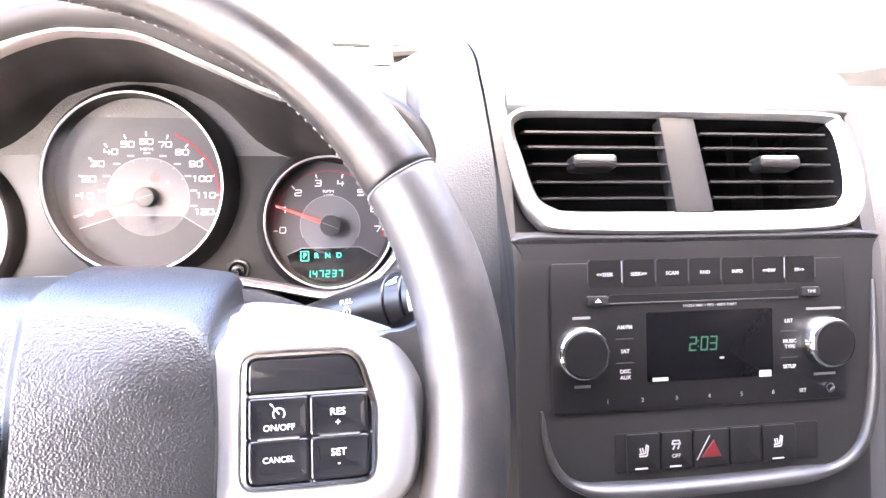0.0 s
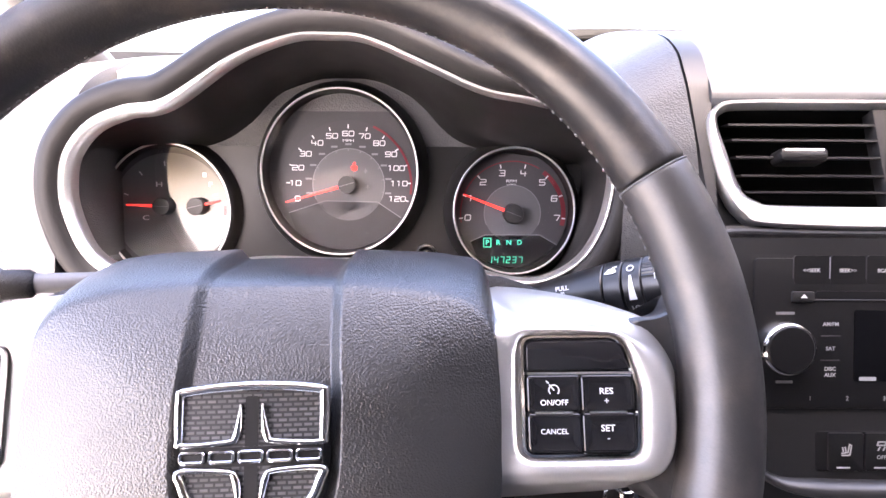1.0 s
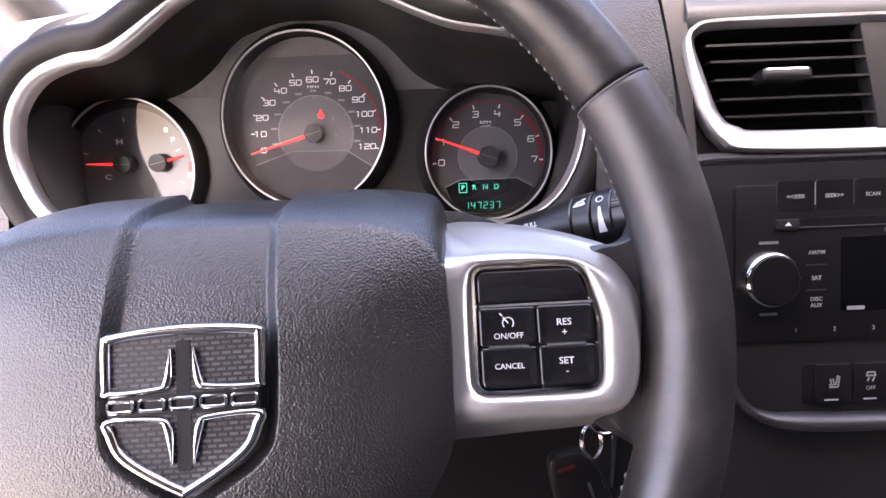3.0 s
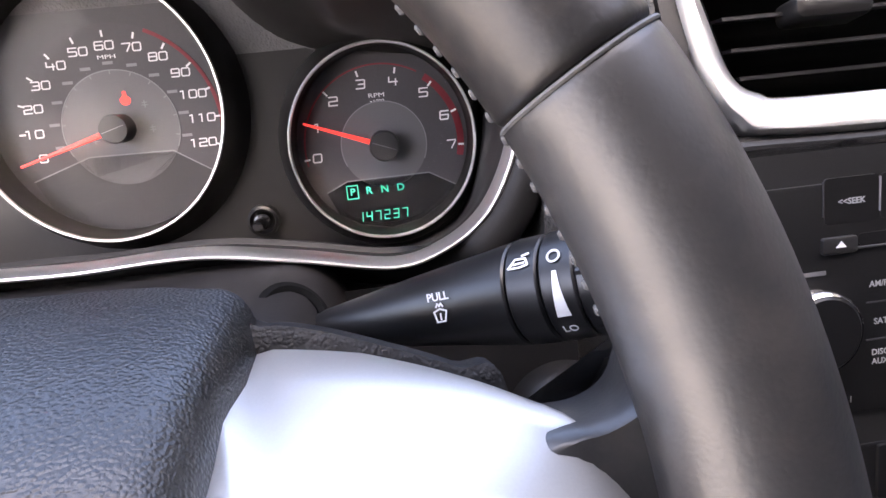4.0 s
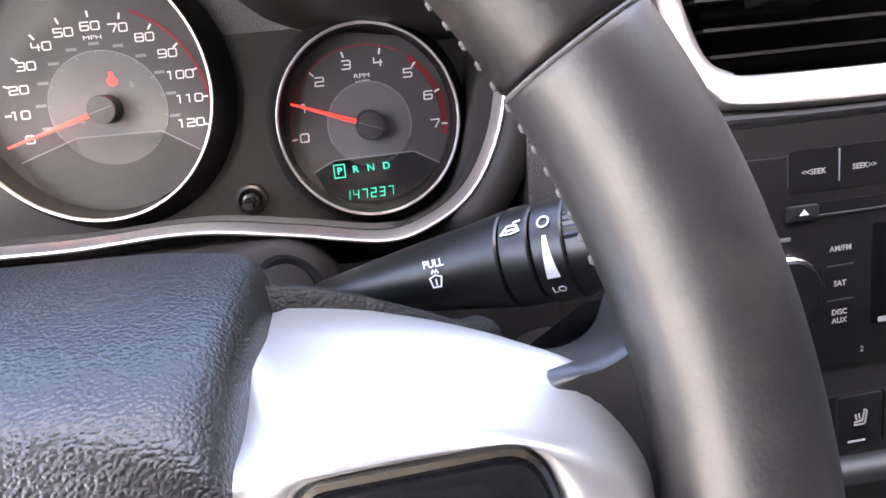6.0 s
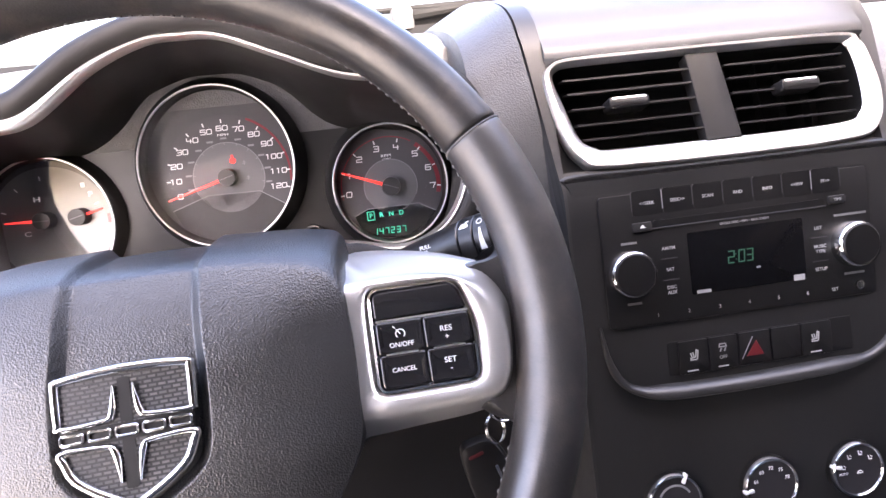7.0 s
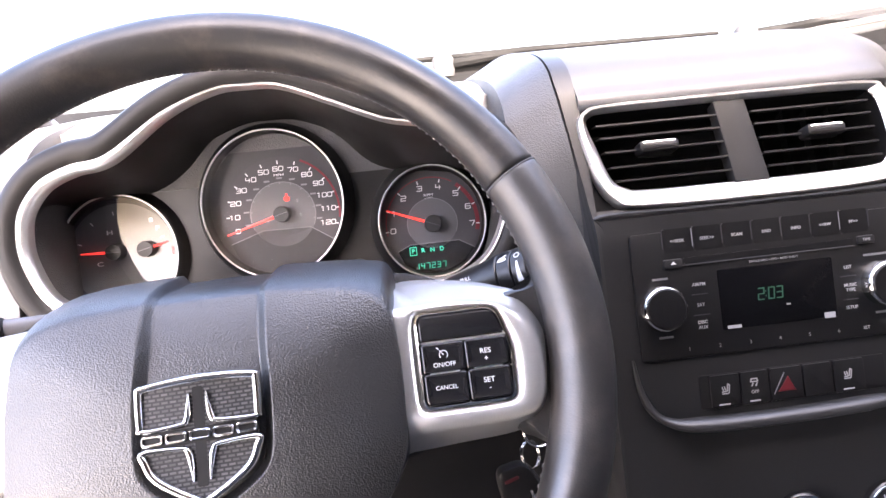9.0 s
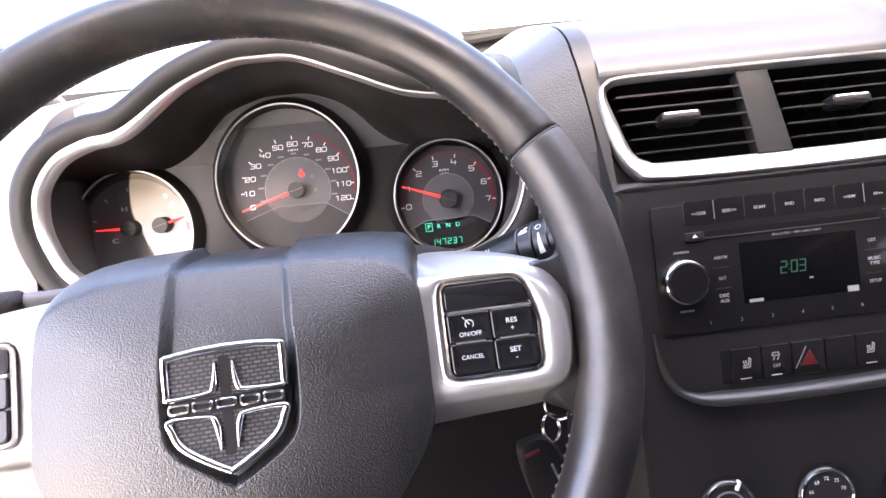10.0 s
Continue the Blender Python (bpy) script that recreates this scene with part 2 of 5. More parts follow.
def words(text, size, material, parent, x, y, z=0.0, wide=1.0, turn=0.0, bold=0.0, name="lettering", m=None, label=""):
    cu = bpy.data.curves.new(name, "FONT")
    cu.body, cu.size, cu.align_x, cu.align_y, cu.offset, cu.extrude, cu.resolution_u = text, size, "CENTER", "CENTER", bold, 0.00008, 3
    tmp = bpy.data.objects.new(name, cu)
    me = bpy.data.meshes.new_from_object(tmp)
    bpy.data.objects.remove(tmp)
    me.materials.clear()
    me.materials.append(material)
    ob = new(name, me)
    ob.parent = parent
    ob.matrix_basis = (m if m is not None else Matrix()) @ Matrix.Translation((x, y, z)) @ Matrix.Rotation(radians(turn), 4, "Z") @ Matrix.Diagonal((wide, 1, 1, 1))
    return tagged(ob, label)


def mix(a, b, t):
    return [p.lerp(q, t) for p, q in zip(a, b)]


def step(a, b, x):
    t = min(1.0, max(0.0, (x - a) / (b - a)))
    return t * t * (3 - 2 * t)


# ---- steering wheel ----
WHEEL = basis(0, 0, 0, 25.2, 1.7)
wheel = thing("steering_wheel", "black leather-wrapped steering wheel with satin silver spokes", "steering wheel", WHEEL)
RIM_U, RIM_N, RIM_R = 0.024, -0.023, 0.1745


def rim_wrap(a0, a1, skin, label):
    """One length of the leather wrap, tucked in at both seams."""
    n, bm, rings = int((a1 - a0) / 1.5), bmesh.new(), []
    spots = [(a0 - .02, .90), (a0 + .18, .962), (a0 + .45, .992)]
    spots += [(a0 + 1 + (a1 - a0 - 2) * i / n, 1.0) for i in range(n + 1)]
    spots += [(a1 - .45, .992), (a1 - .18, .962), (a1 + .02, .90)]
    for a, k in spots:
        t = radians(a)
        side = abs(math.cos(t))
        grip = step(0.80, 0.97, side) * 0.0012
        ra, rb = (0.0145 + grip) * k, (0.0156 + grip * 0.5) * k
        ring = []
        for j in range(28):
            s = 2 * math.pi * j / 28
            r = RIM_R + ra * math.cos(s)
            ring.append(Vector((r * math.cos(t), RIM_U + r * math.sin(t), RIM_N + rb * math.sin(s))))
        rings.append(ring)
    loft(bm, rings)
    return part("rim_wrap", bm, skin, wheel, label)


rim_wrap(28.4, 152.6, LEATHER, "worn black leather upper rim wrap")
rim_wrap(152.6, 388.4, GRIP, "black leather lower rim wrap with thumb grips")

# raised thread over both seams
for a in (28.15, 152.85):
    t = radians(a)
    side = abs(math.cos(t))
    ring = []
    for j in range(40):
        q = 2 * math.pi * j / 40
        rr = RIM_R + (0.0144 + step(0.80, 0.97, side) * 0.0012) * math.cos(q)
        ring.append(Vector((rr * math.cos(t), RIM_U + rr * math.sin(t), RIM_N + 0.0157 * math.sin(q))))
    part("seam_thread", tube(bmesh.new(), ring, .0005, 6, True), THREAD, wheel, "grey seam thread")

# stitches round the inside of the rim
bm = bmesh.new()
bmesh.ops.create_cube(bm, size=1, matrix=Matrix.Diagonal((0.0012, 0.0021, 0.0013, 1)))
bmesh.ops.bevel(bm, geom=bm.edges[:], offset=0.0004, segments=1, affect="EDGES")
first = part("stitch", bm, THREAD, wheel)
spots = [a for a in np.arange(16, 164.5, 1.68)] + [a for a in np.arange(-66, -22, 1.68)] + [a for a in np.arange(202, 246, 1.68)]
for i, a in enumerate(spots):
    t = radians(a)
    ob = first if i == 0 else new("stitch", first.data)
    ob.parent = wheel
    r = RIM_R - (0.0145 + step(0.80, 0.97, abs(math.cos(t))) * 0.0012) * math.cos(radians(15))
    ob.matrix_basis = (Matrix.Translation((r * math.cos(t), RIM_U + r * math.sin(t), RIM_N - 0.0158 * math.sin(radians(15))))
                       @ Matrix.Rotation(t, 4, "Z") @ Matrix.Rotation(radians(18), 4, "X"))

# airbag cover with a sunk middle panel
HUB_F = [(0, .058), (.035, .057), (.066, .0530), (.0820, .0440), (.0858, .024), (.086, 0), (.084, -.022), (.069, -.046), (.050, -.066), (.024, -.086), (0, -.092)]
HUB_B = [(0, .0860), (.040, .0845), (.0720, .0822), (.0878, .0745), (.0892, .038), (.0885, 0), (.0865, -.024), (.070, -.049), (.052, -.069), (.025, -.090), (0, -.096)]


def both_sides(half):
    return smooth([Vector(p) for p in half] + [Vector((-p[0], p[1])) for p in half[-2:0:-1]], 36)


hub_f, hub_b = both_sides(HUB_F), both_sides(HUB_B)
SHIELD = [(.0275, .13), (.0280, .045), (.0295, .016), (.0290, -.008), (.0250, -.0190), (.0130, -.0280), (0, -.0355)]
shield = smooth(SHIELD, 6, False)
shield = [(p.x, p.y) for p in shield] + [(-p.x, p.y) for p in shield[-2::-1]]


def sunk(x, u):
    """How far the middle panel lies below the cover at a place."""
    if abs(x) > 0.031 or u < -0.037:
        return 0.0
    best, inside = 1.0, False
    for (x0, u0), (x1, u1) in zip(shield, shield[1:]):
        dx, du = x1 - x0, u1 - u0
        t = min(1.0, max(0.0, ((x - x0) * dx + (u - u0) * du) / (dx * dx + du * du)))
        best = min(best, math.hypot(x - x0 - t * dx, u - u0 - t * du))
        if (u0 > u) != (u1 > u) and x < x0 + (u - u0) / (u1 - u0) * dx:
            inside = not inside
    if u > 0.12:
        inside = abs(x) < 0.0275
    return 0.0050 * min(1.0, max(0.0, (best - 0.0002) / 0.0040)) if inside else 0.0


rings = []
for i in range(1, 201):
    s = i / 200
    rings.append([Vector((p.x * s, p.y * s, -0.0105 * s ** 2.4 - sunk(p.x * s, p.y * s))) for p in hub_f])
for i in range(1, 29):
    t = i / 28
    o, d = t ** 0.8, -0.0105 - 0.060 * t ** 1.25
    ring = []
    for p, q in zip(hub_f, hub_b):
        x, u = p.lerp(q, o)
        k = sunk(x, u) if u > 0 else 0
        ring.append(Vector((x, u - k * min(1, 1.6 * t), d - k * max(0, 1 - 1.6 * t))))
    rings.append(ring)
part("airbag_cover", loft(bmesh.new(), rings), AIRBAG, wheel, "black grained airbag cover with a sunk middle panel", 60)

# shield badge, lettering replaced by plain bars
badge_mat = mat("badge mesh inlay", (0.028, 0.028, 0.030), 0.4, vary=0.1)
bt = badge_mat.node_tree
brick, bb, bc = bt.nodes.new("ShaderNodeTexBrick"), bt.nodes.new("ShaderNodeBump"), bt.nodes.new("ShaderNodeTexCoord")
brick.inputs["Scale"].default_value = 150
brick.inputs["Brick Width"].default_value, brick.inputs["Row Height"].default_value = 0.50, 0.25
brick.inputs["Mortar Size"].default_value = 0.075
brick.inputs["Color1"].default_value, brick.inputs["Color2"].default_value = (0.085, 0.082, 0.080, 1), (0.040, 0.039, 0.039, 1)
brick.inputs["Mortar"].default_value = (0.006, 0.006, 0.006, 1)
brick.inputs["Mortar Smooth"].default_value = 0.4
bt.links.new(brick.outputs["Color"], bt.nodes["Principled BSDF"].inputs["Base Color"])
bb.inputs["Distance"].default_value = 0.004
bt.links.new(bc.outputs["Object"], brick.inputs["Vector"])
bt.links.new(brick.outputs["Color"], bb.inputs["Height"])
bt.links.new(bb.outputs[0], bt.nodes["Principled BSDF"].inputs["Normal"])
BADGE = [(0, .0222), (.012, .0217), (.0225, .0203), (.0232, .0150), (.0230, -.002), (.0215, -.010), (.018, -.0160), (.010, -.0215), (0, -.0272)]
badge = thing("badge", "", "", None)
badge.parent = wheel
badge.matrix_basis = Matrix.Translation((-.0010, .0003, .0008)) @ Matrix.Rotation(radians(1.2), 4, "Z") @ Matrix.Diagonal((1.045, 1.03, 1, 1))
bo = [Vector(p) for p in BADGE] + [Vector((-p[0], p[1])) for p in BADGE[-2:0:-1]]
part("inlay", plate(bo, -0.0036, -0.0012), badge_mat, badge, "dark textured inlay")
FRAME_UP = [(-.0036, .0165), (-.0039, .0120), (-.0050, .0060), (-.0078, .0043), (-.0225, .0036), (-.0234, .0060), (-.0236, .0195), (-.0222, .0207), (-.0120, .0219), (0, .0224)]
FRAME_LOW = [(-.0033, -.0185), (-.0038, -.0130), (-.0050, -.0070), (-.0078, -.0051), (-.0225, -.0046), (-.0222, -.0085), (-.0190, -.0150), (-.0110, -.0212), (0, -.0274)]


def ridge(path, wide, low, high):
    """A bar of half-round section along a path in the plane."""
    rings = []
    for i, p in enumerate(path):
        d = (path[min(i + 1, len(path) - 1)] - path[max(i - 1, 0)]).normalized()
        e, w = Vector((-d.y, d.x)), wide[i]
        rings.append([Vector((*(p - e * w * math.cos(a)), low + (high - low) * math.sin(a))) for a in np.linspace(0, math.pi, 9)])
    return loft(bmesh.new(), rings)


for side in (1, -1):
    for pts in (FRAME_UP, FRAME_LOW):
        path = smooth([Vector((side * p[0], p[1])) for p in pts], 5, False)
        wide = [0.0006 + 0.0010 * step(0, 0.22, i / len(path)) - 0.0004 * step(0.22, 0.34, i / len(path)) + 0.0006 * step(0.42, 0.6, i / len(path)) for i in range(len(path))]
        part("badge_frame", ridge(path, wide, -.0014, .0010), CHROME, badge, "raised chrome badge frame", 50)
part("name_band", plate(rrect(.046, .0062, .0005, 0, -.0004), -0.002, -0.0008), BLACK, badge)
part("cross_band", plate(rrect(.0044, .040, .0008, 0, -.0010), -0.002, -0.0009), BLACK, badge)
for x in (-.0188, -.0094, 0, .0094, .0188):
    part("name_shape", band(bmesh.new(), rrect(.0086, .0042, .0015, x, -.0004), [(0, -.0012), (0, .0002), (.0003, .0005), (.0007, .0005), (.0010, .0002), (.0010, -.0012)]), CHROME, badge, "hollow chrome bar")

# spokes
SPOKE_B = [(.0700, .0672), (.0830, .0669), (.095, .0656), (.109, .0629), (.126, .0583), (.140, .0528), (.1515, .0458), (.1615, .028), (.1625, .004), (.157, -.0135), (.142, -.0205), (.110, -.0225), (.0860, -.024), (.0700, -.0242)]
SPOKE_F = [(.0700, .0450), (.0800, .0450), (.095, .0455), (.112, .0455), (.132, .0425), (.1465, .0355), (.1530, .021), (.1530, .002), (.148, -.0095), (.137, -.0130), (.110, -.0135), (.0850, -.0140), (.0700, -.0140)]
WRAP_B = [(.146, .034), (.1375, .0450), (.1378, .0492), (.1440, .0498), (.1525, .0500), (.1588, .0530), (.1630, .0600), (.1690, .0640), (.176, .045), (.177, .0), (.172, -.030), (.1640, -.0360), (.1560, -.0290), (.1490, -.0245), (.143, -.0210), (.139, -.012)]
WRAP_F = [(.1490, .031), (.1440, .0400), (.1425, .0450), (.1465, .0468), (.1520, .0475), (.1580, .0500), (.1610, .0545), (.1660, .0570), (.170, .040), (.170, .0), (.163, -.028), (.157, -.030), (.153, -.026), (.148, -.021), (.144, -.0160), (.141, -.010)]
PAD_O = rounded([(.0952, .0400), (.1335, .0400), (.1385, .0200), (.1376, -.0033), (.0948, -.0033)], [.0045, .0085, .02, .0050, .0045])


def ray_outline(outline, c, n=96):
    """The outline sampled at even angles round a point inside it."""
    out = []
    for i in range(n):
        d = Vector((math.cos(2 * math.pi * i / n), math.sin(2 * math.pi * i / n)))
        far = 0.0
        for a, b in zip(outline, outline[1:] + outline[:1]):
            a, e = Vector(a[:2]) - c, Vector(b[:2]) - Vector(a[:2])
            k = d.x * e.y - d.y * e.x
            if abs(k) > 1e-12:
                t, q = (a.x * e.y - a.y * e.x) / k, (a.x * d.y - a.y * d.x) / k
                if t > 0 and -1e-6 <= q <= 1 + 1e-6:
                    far = max(far, t)
        out.append(c + d * far)
    return out


def spoke(side):
    roll = Matrix.Rotation(radians(1.3 if side < 0 else 0), 2)

    def s(pts):
        return [roll @ Vector((side * p[0], p[1])) for p in pts]
    c = roll @ Vector((side * .1165, .0185))
    back, front, edge = [ray_outline(smooth(s(pts), 6), c) for pts in (SPOKE_B, SPOKE_F)] + [ray_outline(s(PAD_O), c)]
    edge = [p + (p - c).normalized() * .0012 for p in edge]
    def sunk_in(pts, n):
        # the upper back edge comes forward from the hub to the rim
        out = []
        for p in pts:
            k = 1 + (min(1.65, max(.5, 1.6 - (abs(p.x) - .092) * 19.6)) - 1) * step(.0, .030, p.y)
            out.append(Vector((p.x, p.y, n - .0020 * step(.101, .0865, abs(p.x)) + min(0, n + .0168) * (k - 1))))
        return out
    rings = [sunk_in(back, -.056), sunk_in(back, -.046)]
    for k, n in ((.25, -.039), (.5, -.0315), (.75, -.0240), (.92, -.0190), (1.0, -.0168)):
        rings.append(sunk_in(mix(back, front, k), n))
    rings += [sunk_in(mix(front, edge, k), n) for k, n in ((.12, -.0150), (.28, -.0134), (.48, -.0124), (.68, -.0122), (.84, -.0130), (.95, -.0146), (1.0, -.0168))]
    part("spoke_bezel", loft(bmesh.new(), rings), SATIN, wheel, "satin silver spoke bezel", 50)
    w, wf = smooth(s(WRAP_B), 6), smooth(s(WRAP_F), 6)
    rings = [lift(inset(w, .005), -.052), lift(inset(w, .001), -.049), lift(w, -.044), lift(mix(w, wf, .15), -.037), lift(mix(w, wf, .45), -.030), lift(mix(w, wf, .8), -.0268), lift(wf, -.0262)]
    cover = smooth(s([(.076, .0690), (.090, .0712), (.101, .0690), (.116, .0632), (.132, .0560), (.143, .049), (.142, -.012), (.130, -.018), (.110, -.020), (.076, -.022)]), 6)
    part("spoke_back", loft(bmesh.new(), [lift(inset(cover, .004), -.084), lift(cover, -.078), lift(cover, -.066), lift(inset(cover, .003), -.0645)]), DARKPL, wheel, "dark spoke back cover")
    part("spoke_wrap", loft(bmesh.new(), rings), GRIP, wheel, "black leather wrap where spoke meets rim")
    # switch pad
    pad = part("switch_pad", plate(s(PAD_O), -.0170, -.0142), GLOSS if side > 0 else PAD, wheel)
    o = s(PAD_O)
    part("pad_frame", band(bmesh.new(), o, [(-.0009, -.0152), (-.0006, -.0136), (.0004, -.0133), (.0010, -.0140), (.0010, -.0155)]), CHROME if side > 0 else SATIN, pad, "bright frame round the switch pad")

    m = GLOSS if side > 0 else PAD
    top = rounded([(.0966, .0274), (.1358, .0274), (.1322, .0384), (.0966, .0384)], [.0012, .0012, .0062, .0034])
    part("blank_button", plate(s(top), -.0150, -.0126, .0006), m, pad)
    part("divider", plate([roll @ p for p in rrect(.0400, .0009, .0004, side * .1168, .0264)], -.0150, -.0128), SATIN if side < 0 else TRIMCHROME, pad)
    for x0, x1 in ((.0965, .1162), (.1169, .1365)):
        for u0, u1 in ((.0123, .0256), (-.0021, .0117)):
            corners = [.0016] * 4
            if u0 < 0:
                corners[1 if x1 > .13 else 0] = .0030
            rows = [(0, -.0150), (0, -.0128), (.0003, -.0125), (.0008, -.0124), (.0013, -.0125), (.0024, -.0129), (.0030, -.0130)]
            rows = [lift(s(rounded([(x0 + d, u0 + d), (x1 - d, u0 + d), (x1 - d, u1 - d), (x0 + d, u1 - d)], corners, 4)), n) for d, n in rows]
            part("button", loft(bmesh.new(), rows), m, pad)
        part("button_gap", plate([roll @ p for p in rrect(x1 - x0 - .006, .0005, .0002, side * (x0 + x1) / 2, .0120)], -.0150, -.0123), TRIMCHROME if side > 0 else BLACK, pad)
    return pad


pad_r, pad_l = spoke(1), spoke(-1)
ZT = -.0129
words("ON/OFF", .0029, WHITE, pad_r, .1065, .0156, ZT, 1.0)
words("CANCEL", .0027, WHITE, pad_r, .1062, .0052, ZT, 1.0)
words("RES", .0033, WHITE, pad_r, .1262, .0196, ZT, 1.05, bold=.00002)
words("+", .0036, WHITE, pad_r, .1262, .0160, ZT)
words("SET", .0033, WHITE, pad_r, .1262, .0062, ZT, 1.05, bold=.00002)
words("-", .0036, WHITE, pad_r, .1262, .0028, ZT)
part("cruise_icon", strokes([arc(.0019, -40, 220, .1065, .0202), [(.1065, .0202), (.1049, .0222)], [(.1045, .0228), (.1037, .0236)]], .0004, ZT), WHITE, pad_r)
TURN_L = Matrix.Rotation(radians(1.3), 4, "Z")
words("MENU", .0030, WHITE, pad_l, -.1258, .0186, ZT, 1.1, m=TURN_L)
part("play_icon", strokes([[(-.1066, .0166), (-.1066, .0206), (-.1040, .0186), (-.1066, .0166)]], .0005, ZT), WHITE, pad_l, m=TURN_L)
part("down_icon", strokes([[(-.1074, .0066), (-.1034, .0066), (-.1054, .0042), (-.1074, .0066)]], .0005, ZT), WHITE, pad_l, m=TURN_L)
part("compass_icon", strokes([arc(.0028, 0, 360, -.1260, .0052), [(-.1260, .0066), (-.1260, .0058)], [(-.1260, .0046), (-.1260, .0038)]], .0005, ZT), WHITE, pad_l, m=TURN_L)

# ---- instrument cluster ----
CL = basis(0, .287, .045, 9)
cluster = thing("instrument_cluster", "instrument cluster with three round chrome-ringed gauges", "instrument cluster", CL)
HOOD = basis(0, .200, .045, 9)
RIGHT = [(0, -.0325), (.044, -.0318), (.082, -.0378), (.118, -.0448), (.139, -.0400), (.155, -.0292), (.1655, -.0130), (.1715, .0060), (.1735, .0285), (.1670, .0500), (.1500, .0640), (.1200, .0720), (.090, .0780), (.052, .0945), (.018, .1085), (-.006, .1105)]
LEFT = [(-.030, .1090), (-.066, .0960), (-.107, .0705), (-.1330, .0655), (-.1550, .0560), (-.1700, .0380), (-.1745, .0180), (-.1725, -.0020), (-.1620, -.0270), (-.1440, -.0410), (-.118, -.0448), (-.082, -.0378), (-.044, -.0318)]
rim_o = smooth([Vector(p) for p in RIGHT + LEFT], 8)


def to_cluster(pts, z):
    """From the hood's plane to the cluster's frame at a depth below the hood's edge."""
    m = CL.inverted() @ HOOD
    return [m @ Vector((p[0], p[1], z)) for p in pts]


def deep(k):
    """The surround's section: k runs from the trim to the bezel panel, the bottom dropping away."""
    out = []
    for p, q in zip(inset(rim_o, .0028), inset(rim_o, .0050)):
        top = .0090 + .0090 * step(.045, .075, abs(p.x + .008)) + .0080 * step(.05, .08, p.x)
        drop = .0185 * step(.005, -.030, p.y) + top * step(.030, .070, p.y)
        wide = -.0360 * step(-.09, -.160, p.x) + .0050 * step(.09, .160, p.x)
        out.append(p.lerp(Vector((q.x + wide, q.y - drop)), k))
    return out


part("surround", loft(bmesh.new(), [to_cluster(deep(k), z) for k, z in ((0, -.0040), (0, -.0120), (.25, -.030), (.6, -.058), (.9, -.084), (1.0, -.0950))], False, False), SURROUND, cluster, "deep black cluster surround")
part("bezel_panel", loft(bmesh.new(), [to_cluster(deep(1.0), z) for z in (-.104, -.0930)]), BEZELBROWN, cluster, "dark brown-grey bezel panel")
# black sheet over the bezel panel's left end: shade put in as colour
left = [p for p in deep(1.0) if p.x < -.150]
part("surround_shade", loft(bmesh.new(), [to_cluster(left, z) for z in (-.0932, -.0926)]), VOID, cluster, "black sheet standing in for shade in the surround")
trim = part("trim_ring", loft(bmesh.new(), [lift([p.lerp(q, .58 + .90 * step(-.02, -.13, p.x)) for p, q in zip(rim_o, inset(rim_o, d))], z) for d, z in ((-.0006, -.006), (-.0006, .0004), (.0002, .0015), (.0014, .0021), (.0027, .0018), (.0040, .0002), (.0048, -.0030), (.0050, -.0090), (.0036, -.0110))], loop=True), TRIMCHROME, cluster, "satin chrome trim round the cluster", m=CL.inverted() @ HOOD)


DIAL_SIZE = {}


def gauge(name, x, v, off, rx, rv, high, flare, label):
    """A cup that stands proud of the panel, with a chrome lip, a dial sunk in it and a clear lens; off: the cup's centre from the dial's origin."""
    g = thing(name, label, "")
    g.parent = cluster
    g.matrix_basis = Matrix.Translation((x, v, 0))
    up = Matrix.Translation((*off, 0)) @ Matrix.Diagonal((1, rv / rx, 1, 1))
    DIAL_SIZE[g] = (off, rx - .0022, rv - .0022)
    wall = [(rx + flare, -.012), (rx + flare * .80, -.004), (rx + flare * .45, high * .45), (rx + flare * .16, high * .86), (rx + .0004, high - .0004), (rx - .0010, high - .0004)]
    part("cup", lathe(bmesh.new(), wall + [(rx - .0016, high * .5), (rx - .0022, -.0030), (rx - .006, -.008)], 80, up), BEZELBROWN, g)
    ring = bmesh.new()
    loft(ring, [lift(circle(q, n=80), z) for q, z in ((rx + .0005, high - .0010), (rx + .0004, high + .0002), (rx - .0001, high + .0006), (rx - .0007, high + .0005), (rx - .0011, high), (rx - .0011, high - .0012))], loop=True)
    bmesh.ops.transform(ring, matrix=up, verts=ring.verts)
    part("chrome_ring", ring, TRIMCHROME, g, "thin chrome ring")
    dial = bmesh.new()
    prism(dial, circle(rx - .0020, n=80), -.006, -.0030)
    bmesh.ops.transform(dial, matrix=up, verts=dial.verts)
    part("dial", dial, DIAL, g)
    return g


def needle(g, x, v, length, angle, knob_r, back=0.004):
    t = radians(angle)
    bm = bmesh.new()
    d, s = Vector((math.cos(t), math.sin(t))), Vector((-math.sin(t), math.cos(t)))
    c = Vector((x, v))
    prism(bm, [c + s * .0014, c - s * .0014, c + d * length - s * .0005, c + d * length + s * .0005], .0042, .0054, .0003)
    part("needle", bm, NEEDLE, g, "lit red needle")
    part("needle_cap", lathe(bmesh.new(), [(knob_r * 1.02, -.003), (knob_r, .0080), (knob_r * .95, .0088), (knob_r * .3, .0090)], 36, Matrix.Translation((x, v, 0))), CAP, g)
    part("cap_line", strokes([[(x - knob_r * .8 * d.x, v - knob_r * .8 * d.y), (x + knob_r * .8 * d.x, v + knob_r * .8 * d.y)]], .0003, .0090, .0001), DIALFAINT, g)


F = -.0029


